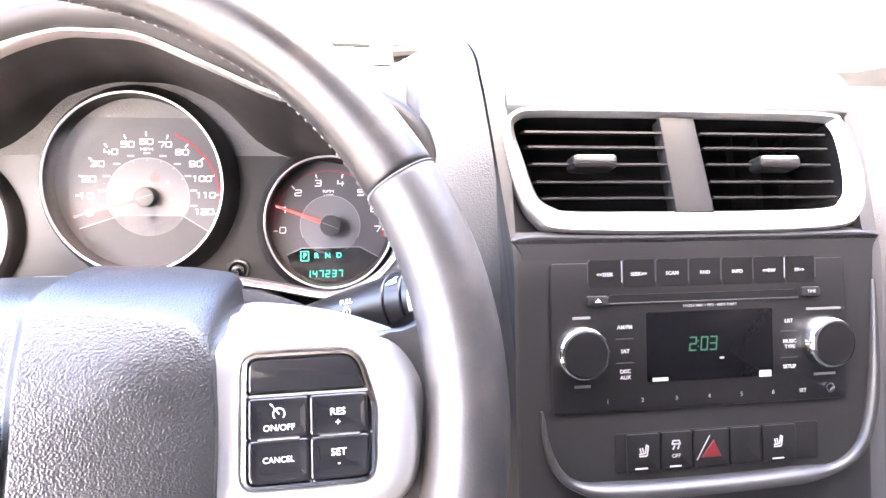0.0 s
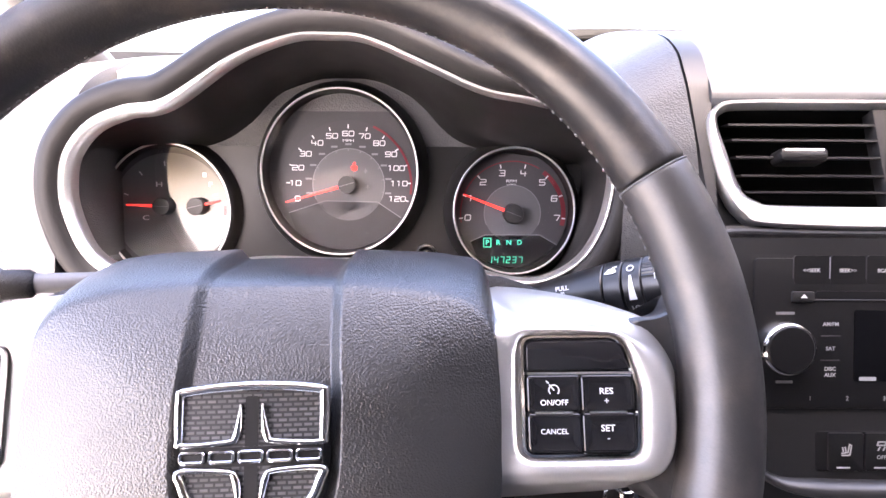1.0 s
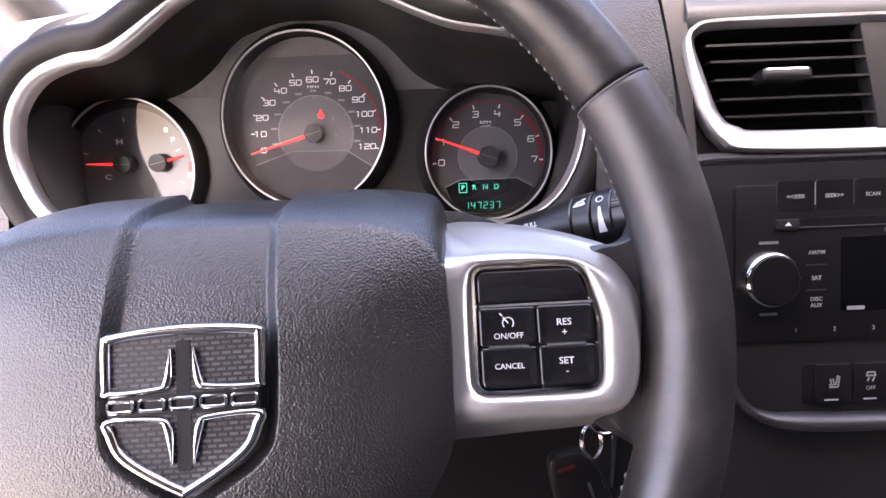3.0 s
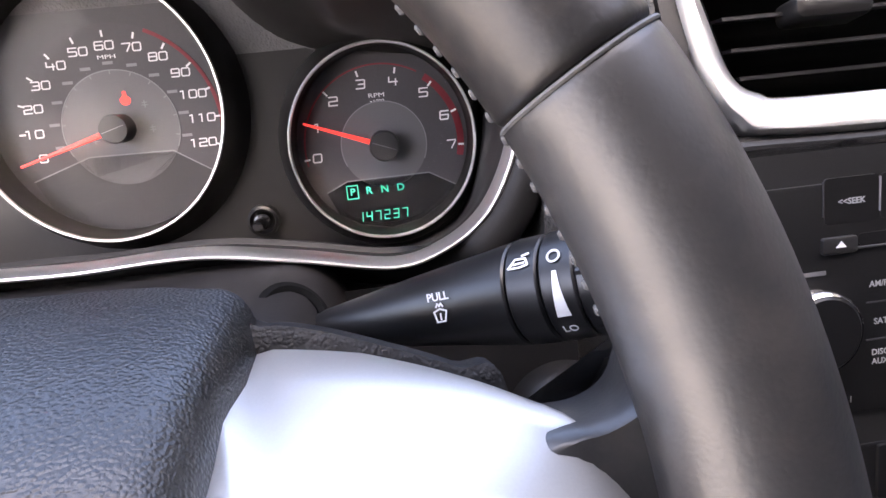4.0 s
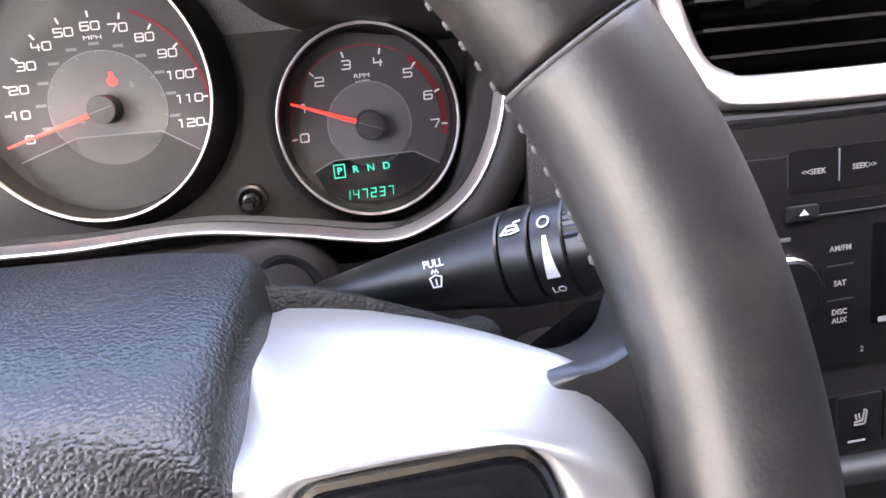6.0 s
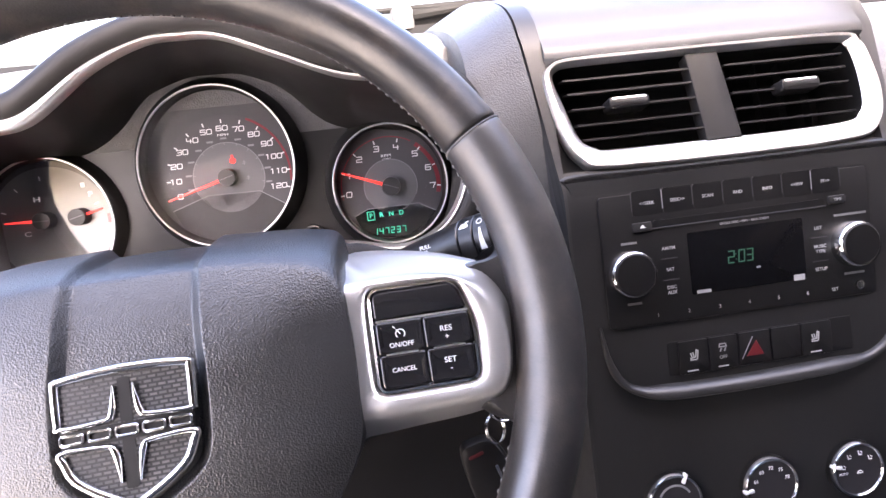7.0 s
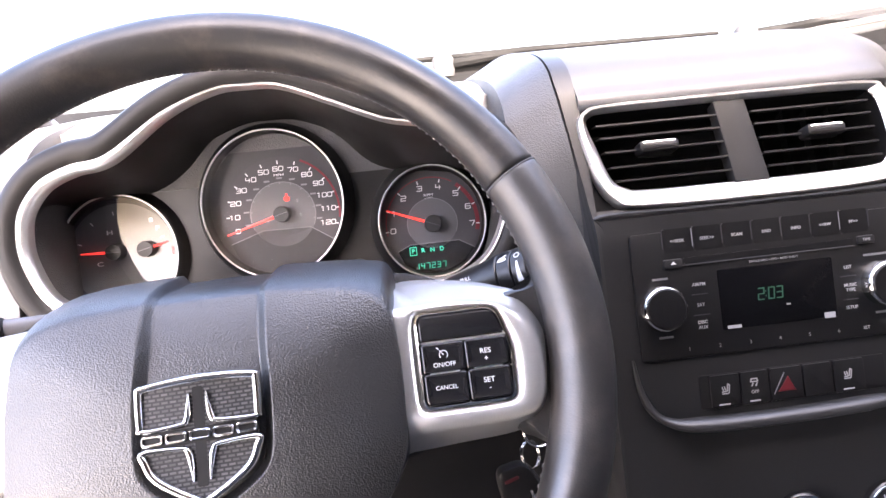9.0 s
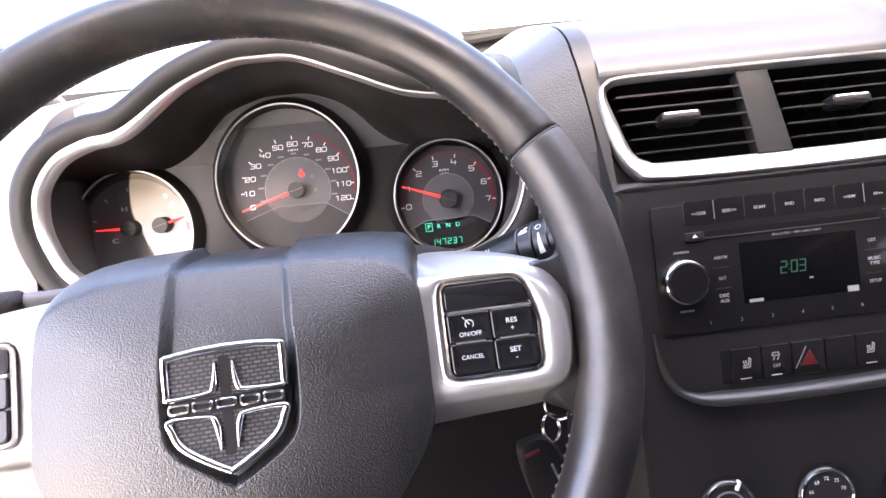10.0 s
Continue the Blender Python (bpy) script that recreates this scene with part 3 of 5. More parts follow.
def display(g, pts, material=GLOSS):
    (ox, oy), rx, ry = DIAL_SIZE[g]
    pts = [(ox + (x - ox) * k, oy + (y - oy) * k) for x, y in pts for k in (min(1.0, 1 / math.hypot((x - ox) / rx, (y - oy) / ry)),)]
    part("display_window", plate([Vector(p) for p in pts], F, F + .0003), material, g, "dark lower display window")
    part("display_edge", strokes([pts[:4]], .0006, F + .0003), DIALFAINT, g)


GLYPH = {"0": [[(.12, 0), (.88, 0), (1, .15), (1, .85), (.88, 1), (.12, 1), (0, .85), (0, .15), (.12, 0)]], "1": [[(.15, .95), (.5, 1), (.5, 0)]],
         "2": [[(0, 1), (.9, 1), (1, .9), (1, .52), (.05, .48), (0, .40), (0, 0), (1, 0)]], "3": [[(0, 1), (.9, 1), (1, .9), (1, .1), (.9, 0), (0, 0)], [(.25, .5), (1, .5)]],
         "4": [[(0, 1), (0, .42), (1, .42)], [(.8, .75), (.8, 0)]]}
GLYPH.update({"5": [[(1, 1), (0, 1), (0, .54), (.9, .54), (1, .44), (1, .1), (.9, 0), (0, 0)]],
         "6": [[(1, 1), (.1, 1), (0, .9), (0, .1), (.1, 0), (.9, 0), (1, .1), (1, .54), (0, .54)]], "7": [[(0, 1), (1, 1), (1, .85), (.55, 0)]],
         "8": [[(.1, 0), (.9, 0), (1, .1), (1, .9), (.9, 1), (.1, 1), (0, .9), (0, .1), (.1, 0)], [(0, .52), (1, .52)]], "9": [[(1, .46), (0, .46), (0, .9), (.1, 1), (.9, 1), (1, .9), (1, .1), (.9, 0), (0, 0)]]})


def numeral(text, g, x, y, w, h, z, pen):
    """Wide square figures drawn with one pen, centred."""
    gap = w * .30
    total = len(text) * w + (len(text) - 1) * gap
    lines = []
    for i, ch in enumerate(text):
        x0 = x - total / 2 + i * (w + gap)
        lines += [[(x0 + a * w + (b - .5) * h * .08, y + (b - .5) * h) for a, b in l] for l in GLYPH[ch]]
    part("numeral", strokes(lines, pen, z), DIALTEXT, g)


# speedometer
SX, SV = -.008, .0130
spd = gauge("speedometer", SX, SV, (-.0025, .0008), .0581, .0616, .0145, .0095, "speedometer with a red needle at zero")
px, pv = .0020, -.0084
part("dial_field", plate(circle(.0490, px, pv, 72), F - .0001, F + .0001), mat("dial field", (0.052, 0.048, 0.052), 0.5, vary=0.1), spd)
part("inner_disc", plate(circle(.0275, px, pv, 60), F + .0001, F + .0003), DIALGREY, spd)
part("red_arc", strokes([arc(.0480, -8, 66, px, pv, 40)], .0018, F + .0001), DIALRED, spd)
part("inner_arc", strokes([arc(.0275, -24, 204, px, pv, 60)], .0005, F + .0003), DIALFAINT, spd)
for i in range(13):
    a = 196 - 212 * i / 12
    c, s = math.cos(radians(a)), math.sin(radians(a))
    numeral(str(10 * i), spd, px + (.0408 if i < 10 else .0386) * c, pv + .0388 * s, .0037 if i < 10 else .0035, .0036, F + .0002, .00062)
    if i:
        part("tick", strokes([[(px + .0450 * c, pv + .0430 * s), (px + .0474 * c, pv + .0454 * s)]], .0009, F + .0002), DIALTEXT, spd)
for i in range(11):
    a = 192 - 204 * i / 10
    c, s = math.cos(radians(a)), math.sin(radians(a))
    part("inner_tick", strokes([[(px + .0258 * c, pv + .0258 * s), (px + .0274 * c, pv + .0274 * s)]], .0005, F + .0004), DIALFAINT, spd)
    part("inner_bar", strokes([[(px + .0308 * c - .002, pv + .0308 * s), (px + .0308 * c + .002, pv + .0308 * s)]], .0014, F + .0002), DIALFAINT, spd)
words("MPH", .0026, DIALTEXT, spd, px, pv + .0335, F + .0002, 1.7, name="unit")
display(spd, [(-.0440, -.0300), (-.0160, -.0208), (.0240, -.0215), (.0420, -.0335), (.034, -.048), (.018, -.0565), (-.002, -.059), (-.022, -.0555), (-.038, -.045)], mat("dark dial window", (0.022, 0.0205, 0.0215), 0.5, vary=0.1))
needle(spd, px, pv, .0485, 196, .0068)
part("belt_lamp", plate(smooth([(.0068, .0095), (.0078, .0065), (.0100, .0058), (.0122, .0065), (.0132, .0095), (.0112, .0115), (.0110, .0140), (.0090, .0140), (.0088, .0115)], 3), F + .0003, F + .0006), NEEDLE, spd, "lit red belt warning lamp", m=Matrix.Translation((-.0015, -.0025, 0)) @ Matrix.Diagonal((.8, .8, 1, 1)))

for x, y in ((-.0115, -.0135), (.0150, .0015), (.0165, -.0105)):
    part("tell_tale", strokes([[(x - .0014, y), (x + .0014, y)], [(x - .0010, y + .0012), (x + .0012, y + .0012)], [(x, y - .0012), (x, y + .0022)]], .0004, F + .0003), DIALFAINT, spd)
# tachometer
TX, TV = .119, -.0185
tach = gauge("tachometer", TX, TV, (.0007, .0040), .0455, .0476, .0124, .0085, "rev counter with red needle and green display")
qx, qv = .0010, .0017
part("dial_field", plate(circle(.0415, qx, qv, 72), F - .0001, F + .0001), mat("rev dial field", (0.052, 0.048, 0.052), 0.5, vary=0.1), tach)
part("inner_disc", plate(circle(.0218, qx, qv, 60), F + .0001, F + .0003), DIALGREY, tach)
part("inner_arc", strokes([arc(.0218, -24, 204, qx, qv, 60)], .0005, F + .0003), DIALFAINT, tach)
part("red_arc", strokes([arc(.0395, -12, 52, qx, qv, 30)], .0034, F + .0001), DIALRED, tach)
part("red_arc", strokes([arc(.0400, 60, 190, qx, qv, 50)], .0008, F + .0001), DIALRED, tach)
for i in range(8):
    a = 186 - 27.4 * i
    c, s = math.cos(radians(a)), math.sin(radians(a))
    numeral(str(i), tach, qx + .0346 * c, qv + .0318 * s, .0042, .0041, F + .0002, .00066)
    part("tick", strokes([[(qx + .0386 * c, qv + .0358 * s), (qx + .0410 * c, qv + .0382 * s)]], .0009, F + .0002), DIALTEXT, tach)
words("RPM", .0030, DIALTEXT, tach, .0000, .0265, F + .0002, 1.5, name="unit")
words("x1000", .0021, DIALTEXT, tach, .0000, .0237, F + .0002, 1.4, name="unit")
display(tach, [(-.0310, -.0200), (-.0200, -.0150), (.0225, -.0148), (.0385, -.0245), (.0300, -.0345), (.0170, -.0425), (0, -.0455), (-.0170, -.0425), (-.0290, -.0350)])
for ch, x in (("R", -.0096), ("N", -.0014), ("D", .0069)):
    words(ch, .0052, GREEN, tach, x, -.0209, F + .0004, 1.05, name="gear_letter", bold=.0001)
words("P", .0050, GREEN, tach, -.0181, -.0209, F + .0004, 1.05, name="gear_letter", bold=.0001)
part("gear_box", strokes([[(-.0209, -.0243), (-.0153, -.0243), (-.0153, -.0175), (-.0209, -.0175), (-.0209, -.0243)]], .0005, F + .0004), GREEN, tach)
SEG = {"1": "bc", "4": "fgbc", "7": "abc", "2": "abged", "3": "abgcd"}


def digit(ch, x, y, w, h, g, material, z):
    """A seven-segment figure."""
    p = {"a": ((0, h), (w, h)), "b": ((w, h), (w, h / 2)), "c": ((w, h / 2), (w, 0)), "d": ((0, 0), (w, 0)), "e": ((0, 0), (0, h / 2)), "f": ((0, h / 2), (0, h)), "g": ((0, h / 2), (w, h / 2))}
    lines = [[(x + a + b * .08, y + b) for a, b in p[k]] for k in SEG.get(ch, "abcdef")]
    part("digit", strokes(lines, w * .19, z), material, g)


for i, ch in enumerate("147237"):
    digit(ch, -.0172 + .0047 * i, -.0366, .0026, .0046, tach, GREEN, F + .0004)
needle(tach, qx, qv, .0410, 159, .0075)

# fuel and temperature
GX, GV = -.1485, -.0110
fuel = gauge("fuel_gauge", GX, GV, (.0062, -.0049), .0481, .0511, .0060, .0065, "paired fuel and temperature gauge, half hidden in glare")
part("dial_field", plate(circle(.0440, .0062, -.0049, 72), F - .0001, F + .0002), mat("fuel dial field", (0.15, 0.15, 0.155), 0.5, vary=0.08), fuel)
for ch, x, y in (("H", -.0023, .0150), ("C", -.0133, -.0106), ("F", .0369, .0150), ("E", .0470, -.0115)):
    words(ch, .0052, DIALTEXT, fuel, x, y, F + .0003, 1.5, name="numeral", bold=.00008)
part("pump_icon", plate(rrect(.003, .0036, .0004, .0325, .0225), F + .0002, F + .0004), DIALTEXT, fuel)
for a, b in ((158, 172), (-4, 4)):
    part("red_mark", strokes([arc(.0415, a, b, .0062, -.0049, 6)], .0022, F + .0002), DIALRED, fuel)
for a in (96, 128, 160, 20, -18):
    c, q = math.cos(radians(a)), math.sin(radians(a))
    part("tick", strokes([[(.0062 + .0345 * c, -.0049 + .0345 * q), (.0062 + .0375 * c, -.0049 + .0375 * q)]], .0008, F + .0002), DIALTEXT, fuel)
needle(fuel, .0030, -.0014, .0275, 178, .0066)
needle(fuel, .0285, -.0014, .0190, 14, .0066)

# lenses and reset stem
for g, high in ((spd, .0118), (tach, .0098), (fuel, .0046)):
    bm = bmesh.new()
    (ox, oy), r, ry = DIAL_SIZE[g]
    loft(bm, [lift(circle(r * k, n=48), high + (-.0030 if g is fuel else .0020) * (1 - k * k)) for k in (1, .8, .6, .4, .2, .02)], False, True)
    lean_in = Matrix.Rotation(radians(2.8), 4, "Y") if g is fuel else Matrix()
    bmesh.ops.transform(bm, matrix=Matrix.Translation((ox, oy, 0)) @ lean_in @ Matrix.Diagonal((1, ry / r, 1, 1)), verts=bm.verts)
    part("lens", bm, FUELLENS if g is fuel else LENS, g, "clear curved lens").visible_shadow = False
stem = thing("reset_stem", "", "")
stem.parent = cluster
stem.matrix_basis = Matrix.Translation((.0535, -.0490, -.004))
part("stem", lathe(bmesh.new(), [(.0042, -.006), (.0042, .004), (.0030, .0045), (.0030, .016), (.0024, .0172), (.001, .0174)], 24), GLOSS, stem)
part("collar", lathe(bmesh.new(), [(.0085, -.006), (.0080, .0022), (.0066, .0030), (.0060, .0010), (.0058, -.005)], 28), BLACK, stem)

# ---- dashboard ----
dash = thing("dashboard", "grey grained dashboard with cluster hood", "dashboard")
bm = bmesh.new()
rings = []
for d, z in ((.0006, .0000), (-.0020, .0026), (-.0060, .0044), (-.0105, .0044), (-.0145, .0022), (-.0172, -.0030), (-.0185, -.0100), (-.0185, -.0600), (-.0185, -.2100)):
    rings.append([HOOD @ Vector((p[0], p[1], z - .034 * step(-.012, -.030, q[1]) * step(.150, .120, abs(q[0])))) for p, q in zip(inset(rim_o, d), rim_o)])
loft(bm, rings, False, False)
part("cluster_hood", bm, mat("hood skin", (0.0085, 0.0082, 0.0082), 0.5, spec=0.22, grain=0.00005, size=0.001, vary=0.12), dash, "dark padded hood over the cluster")

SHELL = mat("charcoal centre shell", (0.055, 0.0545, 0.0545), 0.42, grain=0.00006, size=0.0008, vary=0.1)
FACE = [(.185, -.31), (.176, -.20), (.170, -.140), (.176, -.060), (.190, .000), (.206, .050), (.222, .088), (.246, .116), (.290, .134), (.380, .146), (.520, .153), (.660, .152), (.800, .140)]


def sweep(xs, profile, closed_ends=True, shift=None):
    """A solid swept along x: a front profile of (y, z) with a back."""
    bm, rings = bmesh.new(), []
    prof = smooth([Vector(p) for p in profile], 5, False)
    for x in xs:
        dy, dz = shift(x) if shift else (0, 0)
        rings.append([Vector((x, p.x + dy, p.y + dz)) for p in prof] + [Vector((x, prof[-1].x + dy, -.40)), Vector((x, prof[0].x + .25 + dy, -.40))])
    loft(bm, rings)
    return bm


def leftward(x):
    k = max(0.0, -.19 - x)
    return (k * .12 + k * k * .8, -k * .10)


end_panel = part("end_panel", sweep(np.linspace(-.385, -.179, 14), [(.260, -.166), (.205, -.164), (.180, -.156)] + [p for p in FACE if p[1] > -.15], shift=leftward), DASH, dash, "grey grained end panel")
part("top_pad", sweep([-.178, -.05, .05, .2125], [(.300, .02), (.300, .120), (.310, .134), (.380, .146), (.520, .153), (.660, .152), (.800, .140)]), DASH, dash, "grey grained top pad")
part("lower_panel", sweep([-.178, -.08, .0, .08, .19], [(.185, -.31), (.176, -.20), (.172, -.14), (.180, -.07), (.196, -.015), (.203, -.012), (.235, -.030), (.300, -.05)]), BLACK, dash, "dark lower panel behind the wheel")
CENTRE = [(.090, -.34), (.104, -.24), (.1175, -.182), (.1385, -.090), (.1525, -.030), (.1655, .026), (.1755, .050), (.1895, .084), (.2020, .114), (.2110, .131), (.2280, .1465), (.262, .158), (.330, .1660), (.420, .1700), (.520, .1660), (.640, .152), (.80, .135)]
SIDE = [(.200, -.31), (.196, -.20), (.192, -.12), (.188, -.05), (.182, .000), (.182, .040), (.1895, .084)] + [p for p in CENTRE if p[1] > .11]


def lean(bm, x0, x1):
    """Leans the seam beside the vents outwards on its way down: full at x1, none at x0."""
    for v in bm.verts:
        v.co.x += (v.co.x - x0) / (x1 - x0) * min(.0125, max(0.0, .134 - v.co.z) * .12)
    return bm


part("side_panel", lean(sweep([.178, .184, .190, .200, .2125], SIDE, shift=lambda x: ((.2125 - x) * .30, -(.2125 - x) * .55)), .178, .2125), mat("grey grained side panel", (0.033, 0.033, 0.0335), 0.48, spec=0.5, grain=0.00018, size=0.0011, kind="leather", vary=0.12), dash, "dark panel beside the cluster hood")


def hump(x):
    k = max(0.0, x - .346 - .095)
    return (k * k * 6.0, -k * k * 3.0)


XS = [.228, .232, .25, .28, .31, .345, .38, .41, .44, .456, .463]
LOW = [p for p in CENTRE if p[1] < .03] + [(.1735, .0435)]
TOP = [(.260, .085), (.2030, .1125)] + [p for p in CENTRE if p[1] > .12]
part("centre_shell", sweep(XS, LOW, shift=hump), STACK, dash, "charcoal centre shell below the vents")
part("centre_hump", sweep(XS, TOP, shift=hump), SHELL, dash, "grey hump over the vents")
# left side of the shell takes a darker colour that stands for its shade
part("shell_side", lean(sweep([.2143, .2165, .2215, .2285], CENTRE, shift=hump), .2290, .2143), mat("shaded charcoal shell side", (0.020, 0.0195, 0.0195), 0.45, spec=0.4, grain=0.00004, size=0.0008), dash)
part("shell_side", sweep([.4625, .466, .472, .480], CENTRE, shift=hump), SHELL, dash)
part("passenger_pad", sweep([.480, .56, .66, .80, .95, 1.06], [(.20, -.34), (.19, -.20), (.185, -.08), (.190, .02), (.205, .075), (.235, .105), (.290, .122), (.400, .135), (.560, .142), (.80, .135)]), DASH, dash, "grey passenger side pad")

# ---- centre stack ----
VENT = basis(.344, .190, .080, 22)
KV = math.cos(radians(22))


def vpt(pts):
    return [Vector((x - .344, (z - .080) / KV)) for x, z in pts]


vent = thing("centre_air_vent", "twin centre air vent in a satin chrome frame", "air vent", VENT)
V_OUT = [(.225, .103), (.2315, .1115), (.245, .1145), (.300, .1150), (.360, .1150), (.442, .1140), (.456, .1080), (.462, .095), (.4655, .072), (.459, .051), (.436, .0420), (.345, .0405), (.259, .0425), (.241, .049), (.232, .064), (.2265, .086)]
V_IN = [(.2330, .102), (.2355, .1075), (.248, .1095), (.300, .1098), (.360, .1098), (.436, .1090), (.4475, .1055), (.4518, .094), (.4530, .072), (.4485, .0605), (.432, .0555), (.345, .0545), (.268, .0552), (.2550, .0572), (.2450, .0640), (.2375, .086)]
vo, vi = smooth(vpt(V_OUT), 6), smooth(vpt(V_IN), 6)
part("vent_frame", loft(bmesh.new(), [lift(vo, -.004), lift(vo, .0030), lift(mix(vo, vi, .12), .0055), lift(mix(vo, vi, .45), .0052), lift(mix(vo, vi, .9), .0005), lift(vi, -.0010), lift(vi, -.006)], loop=True), TRIMCHROME, vent, "satin chrome vent frame")
part("vent_surround", loft(bmesh.new(), [lift(inset(vo, -.013), -.012), lift(inset(vo, -.013), -.0075), lift(vi, -.0050), lift(vi, -.010)], loop=True), STACK, vent, "charcoal surround")
part("vent_tub", loft(bmesh.new(), [lift(vi, .0), lift(inset(vi, .001), -.006), lift(inset(vi, .004), -.040)], False, True), VOID, vent, "black vent tub")
dv = [Vector(p) for p in vpt([(.3275, .1105), (.3515, .1105), (.3590, .0535), (.3330, .0535)])]
part("divider", plate(dv, -.009, .0012, .0015), STACK, vent, "charcoal divider between the outlets")
for x0, x1, slant in ((.2375, .3305, .012), (.3545, .4440, .010)):
    for k in (.14, .31, .50, .70, .88):
        zz = .1085 - k * .0525
        off = slant * k
        a, b = x0 + off * (.9 if x0 < .3 else .6), x1 + off * (.35 if x0 < .3 else .25)
        bm = bmesh.new()
        y = (zz - .080) / KV
        loft(bm, [[Vector((x - .344, y + dy, w)) for dy, w in ((-.0007, .0004), (.0006, .0004), (.0024, -.010), (.0014, -.010))] for x in (a, b)])
        part("slat", bm, BLACK, vent)
    for j in range(4 if x0 > .3 else 0):
        x = x0 + .020 + j * .0190 - .344
        bm = bmesh.new()
        loft(bm, [[Vector((x + q, (z - .080) / KV, w)) for q, w in ((-.0005, -.024), (.0005, -.024), (.0035, -.036), (.0025, -.036))] for z in (.059, .1075)])
        part("vane", bm, VOID, vent)
for x in (.2800, .4035):
    tab = part("vent_tab", plate(rrect(.0290, .0086, .0030, x - .344, .0022), -.004, .0085, .0024), BLACK, vent)
    part("tab_top", plate(rrect(.0240, .0022, .0010, x - .344, .0046), .0070, .0086, .0006), TRIMCHROME, tab, "bright tab edge")

STACKM = basis(.345, .150, -.042, 13)
KS = math.cos(radians(13))


def sp(x, z):
    return Vector((x - .345, (z + .042) / KS))


panel = thing("centre_stack", "charcoal centre stack panel with a silver lower lip", "centre console", STACKM)
P_OUT = [(.2300, .0420), (.2302, .0300), (.2310, .000), (.2345, -.060), (.2420, -.088), (.2560, -.1035), (.290, -.1085), (.345, -.1095), (.400, -.1085), (.436, -.1035), (.452, -.088), (.459, -.060), (.4645, .000), (.4660, .030), (.4660, .0420), (.400, .0418), (.345, .0416), (.290, .0418)]
po = smooth([sp(*p) for p in P_OUT], 6)
part("panel", loft(bmesh.new(), [lift(po, -.012), lift(po, -.0015), lift(inset(po, .0015), 0), lift(inset(po, .004), .0)]), STACK, panel, "satin charcoal panel")
LIP = [(.4640, .012), (.4640, -.030), (.4615, -.064), (.4545, -.088), (.4400, -.1010), (.4150, -.1062), (.345, -.1082), (.285, -.1072), (.2620, -.1028), (.2500, -.0930), (.2440, -.0780), (.2415, -.058)]
bm, rings = bmesh.new(), []
lp = smooth([Vector((*sp(*p), 0)) for p in LIP], 5, False)
for i, p in enumerate(lp):
    a, b = lp[max(i - 1, 0)], lp[min(i + 1, len(lp) - 1)]
    d = (b - a).normalized()
    s = Vector((-d.y, d.x, 0))
    k = .35 + .65 * min(1, i / 8, (len(lp) - 1 - i) / 8)
    k *= .55 + .45 * step(.30, .55, 1 - abs(p.x) / .13)
    rings.append([p + s * q * k + Vector((0, 0, w * k)) for q, w in ((-.0065, -.001), (-.0060, .0030), (-.0035, .0072), (.0000, .0090), (.0022, .0088), (.0036, .0056), (.0036, -.001))])
loft(bm, rings)
part("lower_lip", bm, mat("dull silver lip", (0.017, 0.0165, 0.0162), 0.42, spec=0.62, vary=0.06), panel, "dull silver lip under the switches")
part("step_below", plate([sp(.232, -.100), sp(.460, -.100), sp(.456, -.126), sp(.236, -.126)], -.012, -.0020, .003), STACK, panel)

radio = thing("car_radio", "black car radio with green clock display", "radio", STACKM)
R0 = sp(.345, -.0172)
part("body", plate(rrect(.194, .0885, .003, 0, R0.y), -.006, .0022, .0004), BLACK, radio, "black radio front")
part("display", plate(rrect(.0835, .0420, .0015, .3490 - .345, sp(0, -.0240).y), .0015, .0027, .0003), SCREEN, radio, "gloss black display")
SEG.update({"2": "abged", "0": "abcdef", "3": "abgcd"})
for ch, x in (("2", .3345), ("0", .3420), ("3", .3480)):
    digit(ch, x - .345, sp(0, -.0268).y, .0040, .0078, radio, GREENDIM, .0031)
part("colon", strokes([[(.3402 - .345, sp(0, -.0212).y), (.3402 - .345, sp(0, -.0216).y)], [(.3402 - .345, sp(0, -.0245).y), (.3402 - .345, sp(0, -.0249).y)]], .0006, .0031), GREENDIM, radio)
for x, z, w, h in ((.3155, -.0430, .010, .0022), (.3850, -.0428, .008, .0040), (.3560, -.0320, .003, .0012)):
    part("display_mark", plate(rrect(w, h, .0004, *sp(x, z)), .0027, .0029), PRINT, radio)
for i, (x, txt) in enumerate(((.2815, "<<SEEK"), (.3030, "SEEK>>"), (.3245, "SCAN"), (.3460, "RND"), (.3675, "INFO"), (.3890, "<<RW"), (.4100, "FF>>"))):
    b = part("key", plate(rrect(.0205, .0165, .0015, *sp(x, .0195)), .0015, .0024), BLACK, radio)
    words(txt, .0030, PRINT, b, *sp(x, .0190), .0025, 1.05, bold=.00005)
for i in range(8):
    part("key_gap", plate(rrect(.0005, .0125, .0002, *sp(.2708 + .02145 * i, .0205)), .0020, .0027), DIALFAINT if i in (1, 6) else RUBBER, radio)
part("disc_slot", plate(rrect(.124, .0042, .0018, *sp(.346, .0052)), .0016, .0026), BLACK, radio, "disc slot")
part("slot_lip", plate(rrect(.126, .0009, .0004, *sp(.346, .0022)), .0020, .0031, .0004), RUBBER, radio)
e = part("eject_key", plate(rrect(.0135, .0062, .0012, *sp(.2765, .0040)), .0015, .0040, .0008), STACK, radio)
part("eject_icon", plate([sp(.2745, .0034), sp(.2785, .0034), sp(.2765, .0056)], .0040, .0042), WHITE, e)
e = part("time_key", plate(rrect(.0125, .0056, .0012, *sp(.4170, .0058)), .0015, .0040, .0008), STACK, radio)
words("TIME", .0028, PRINT, e, *sp(.4170, .0058), .0041)
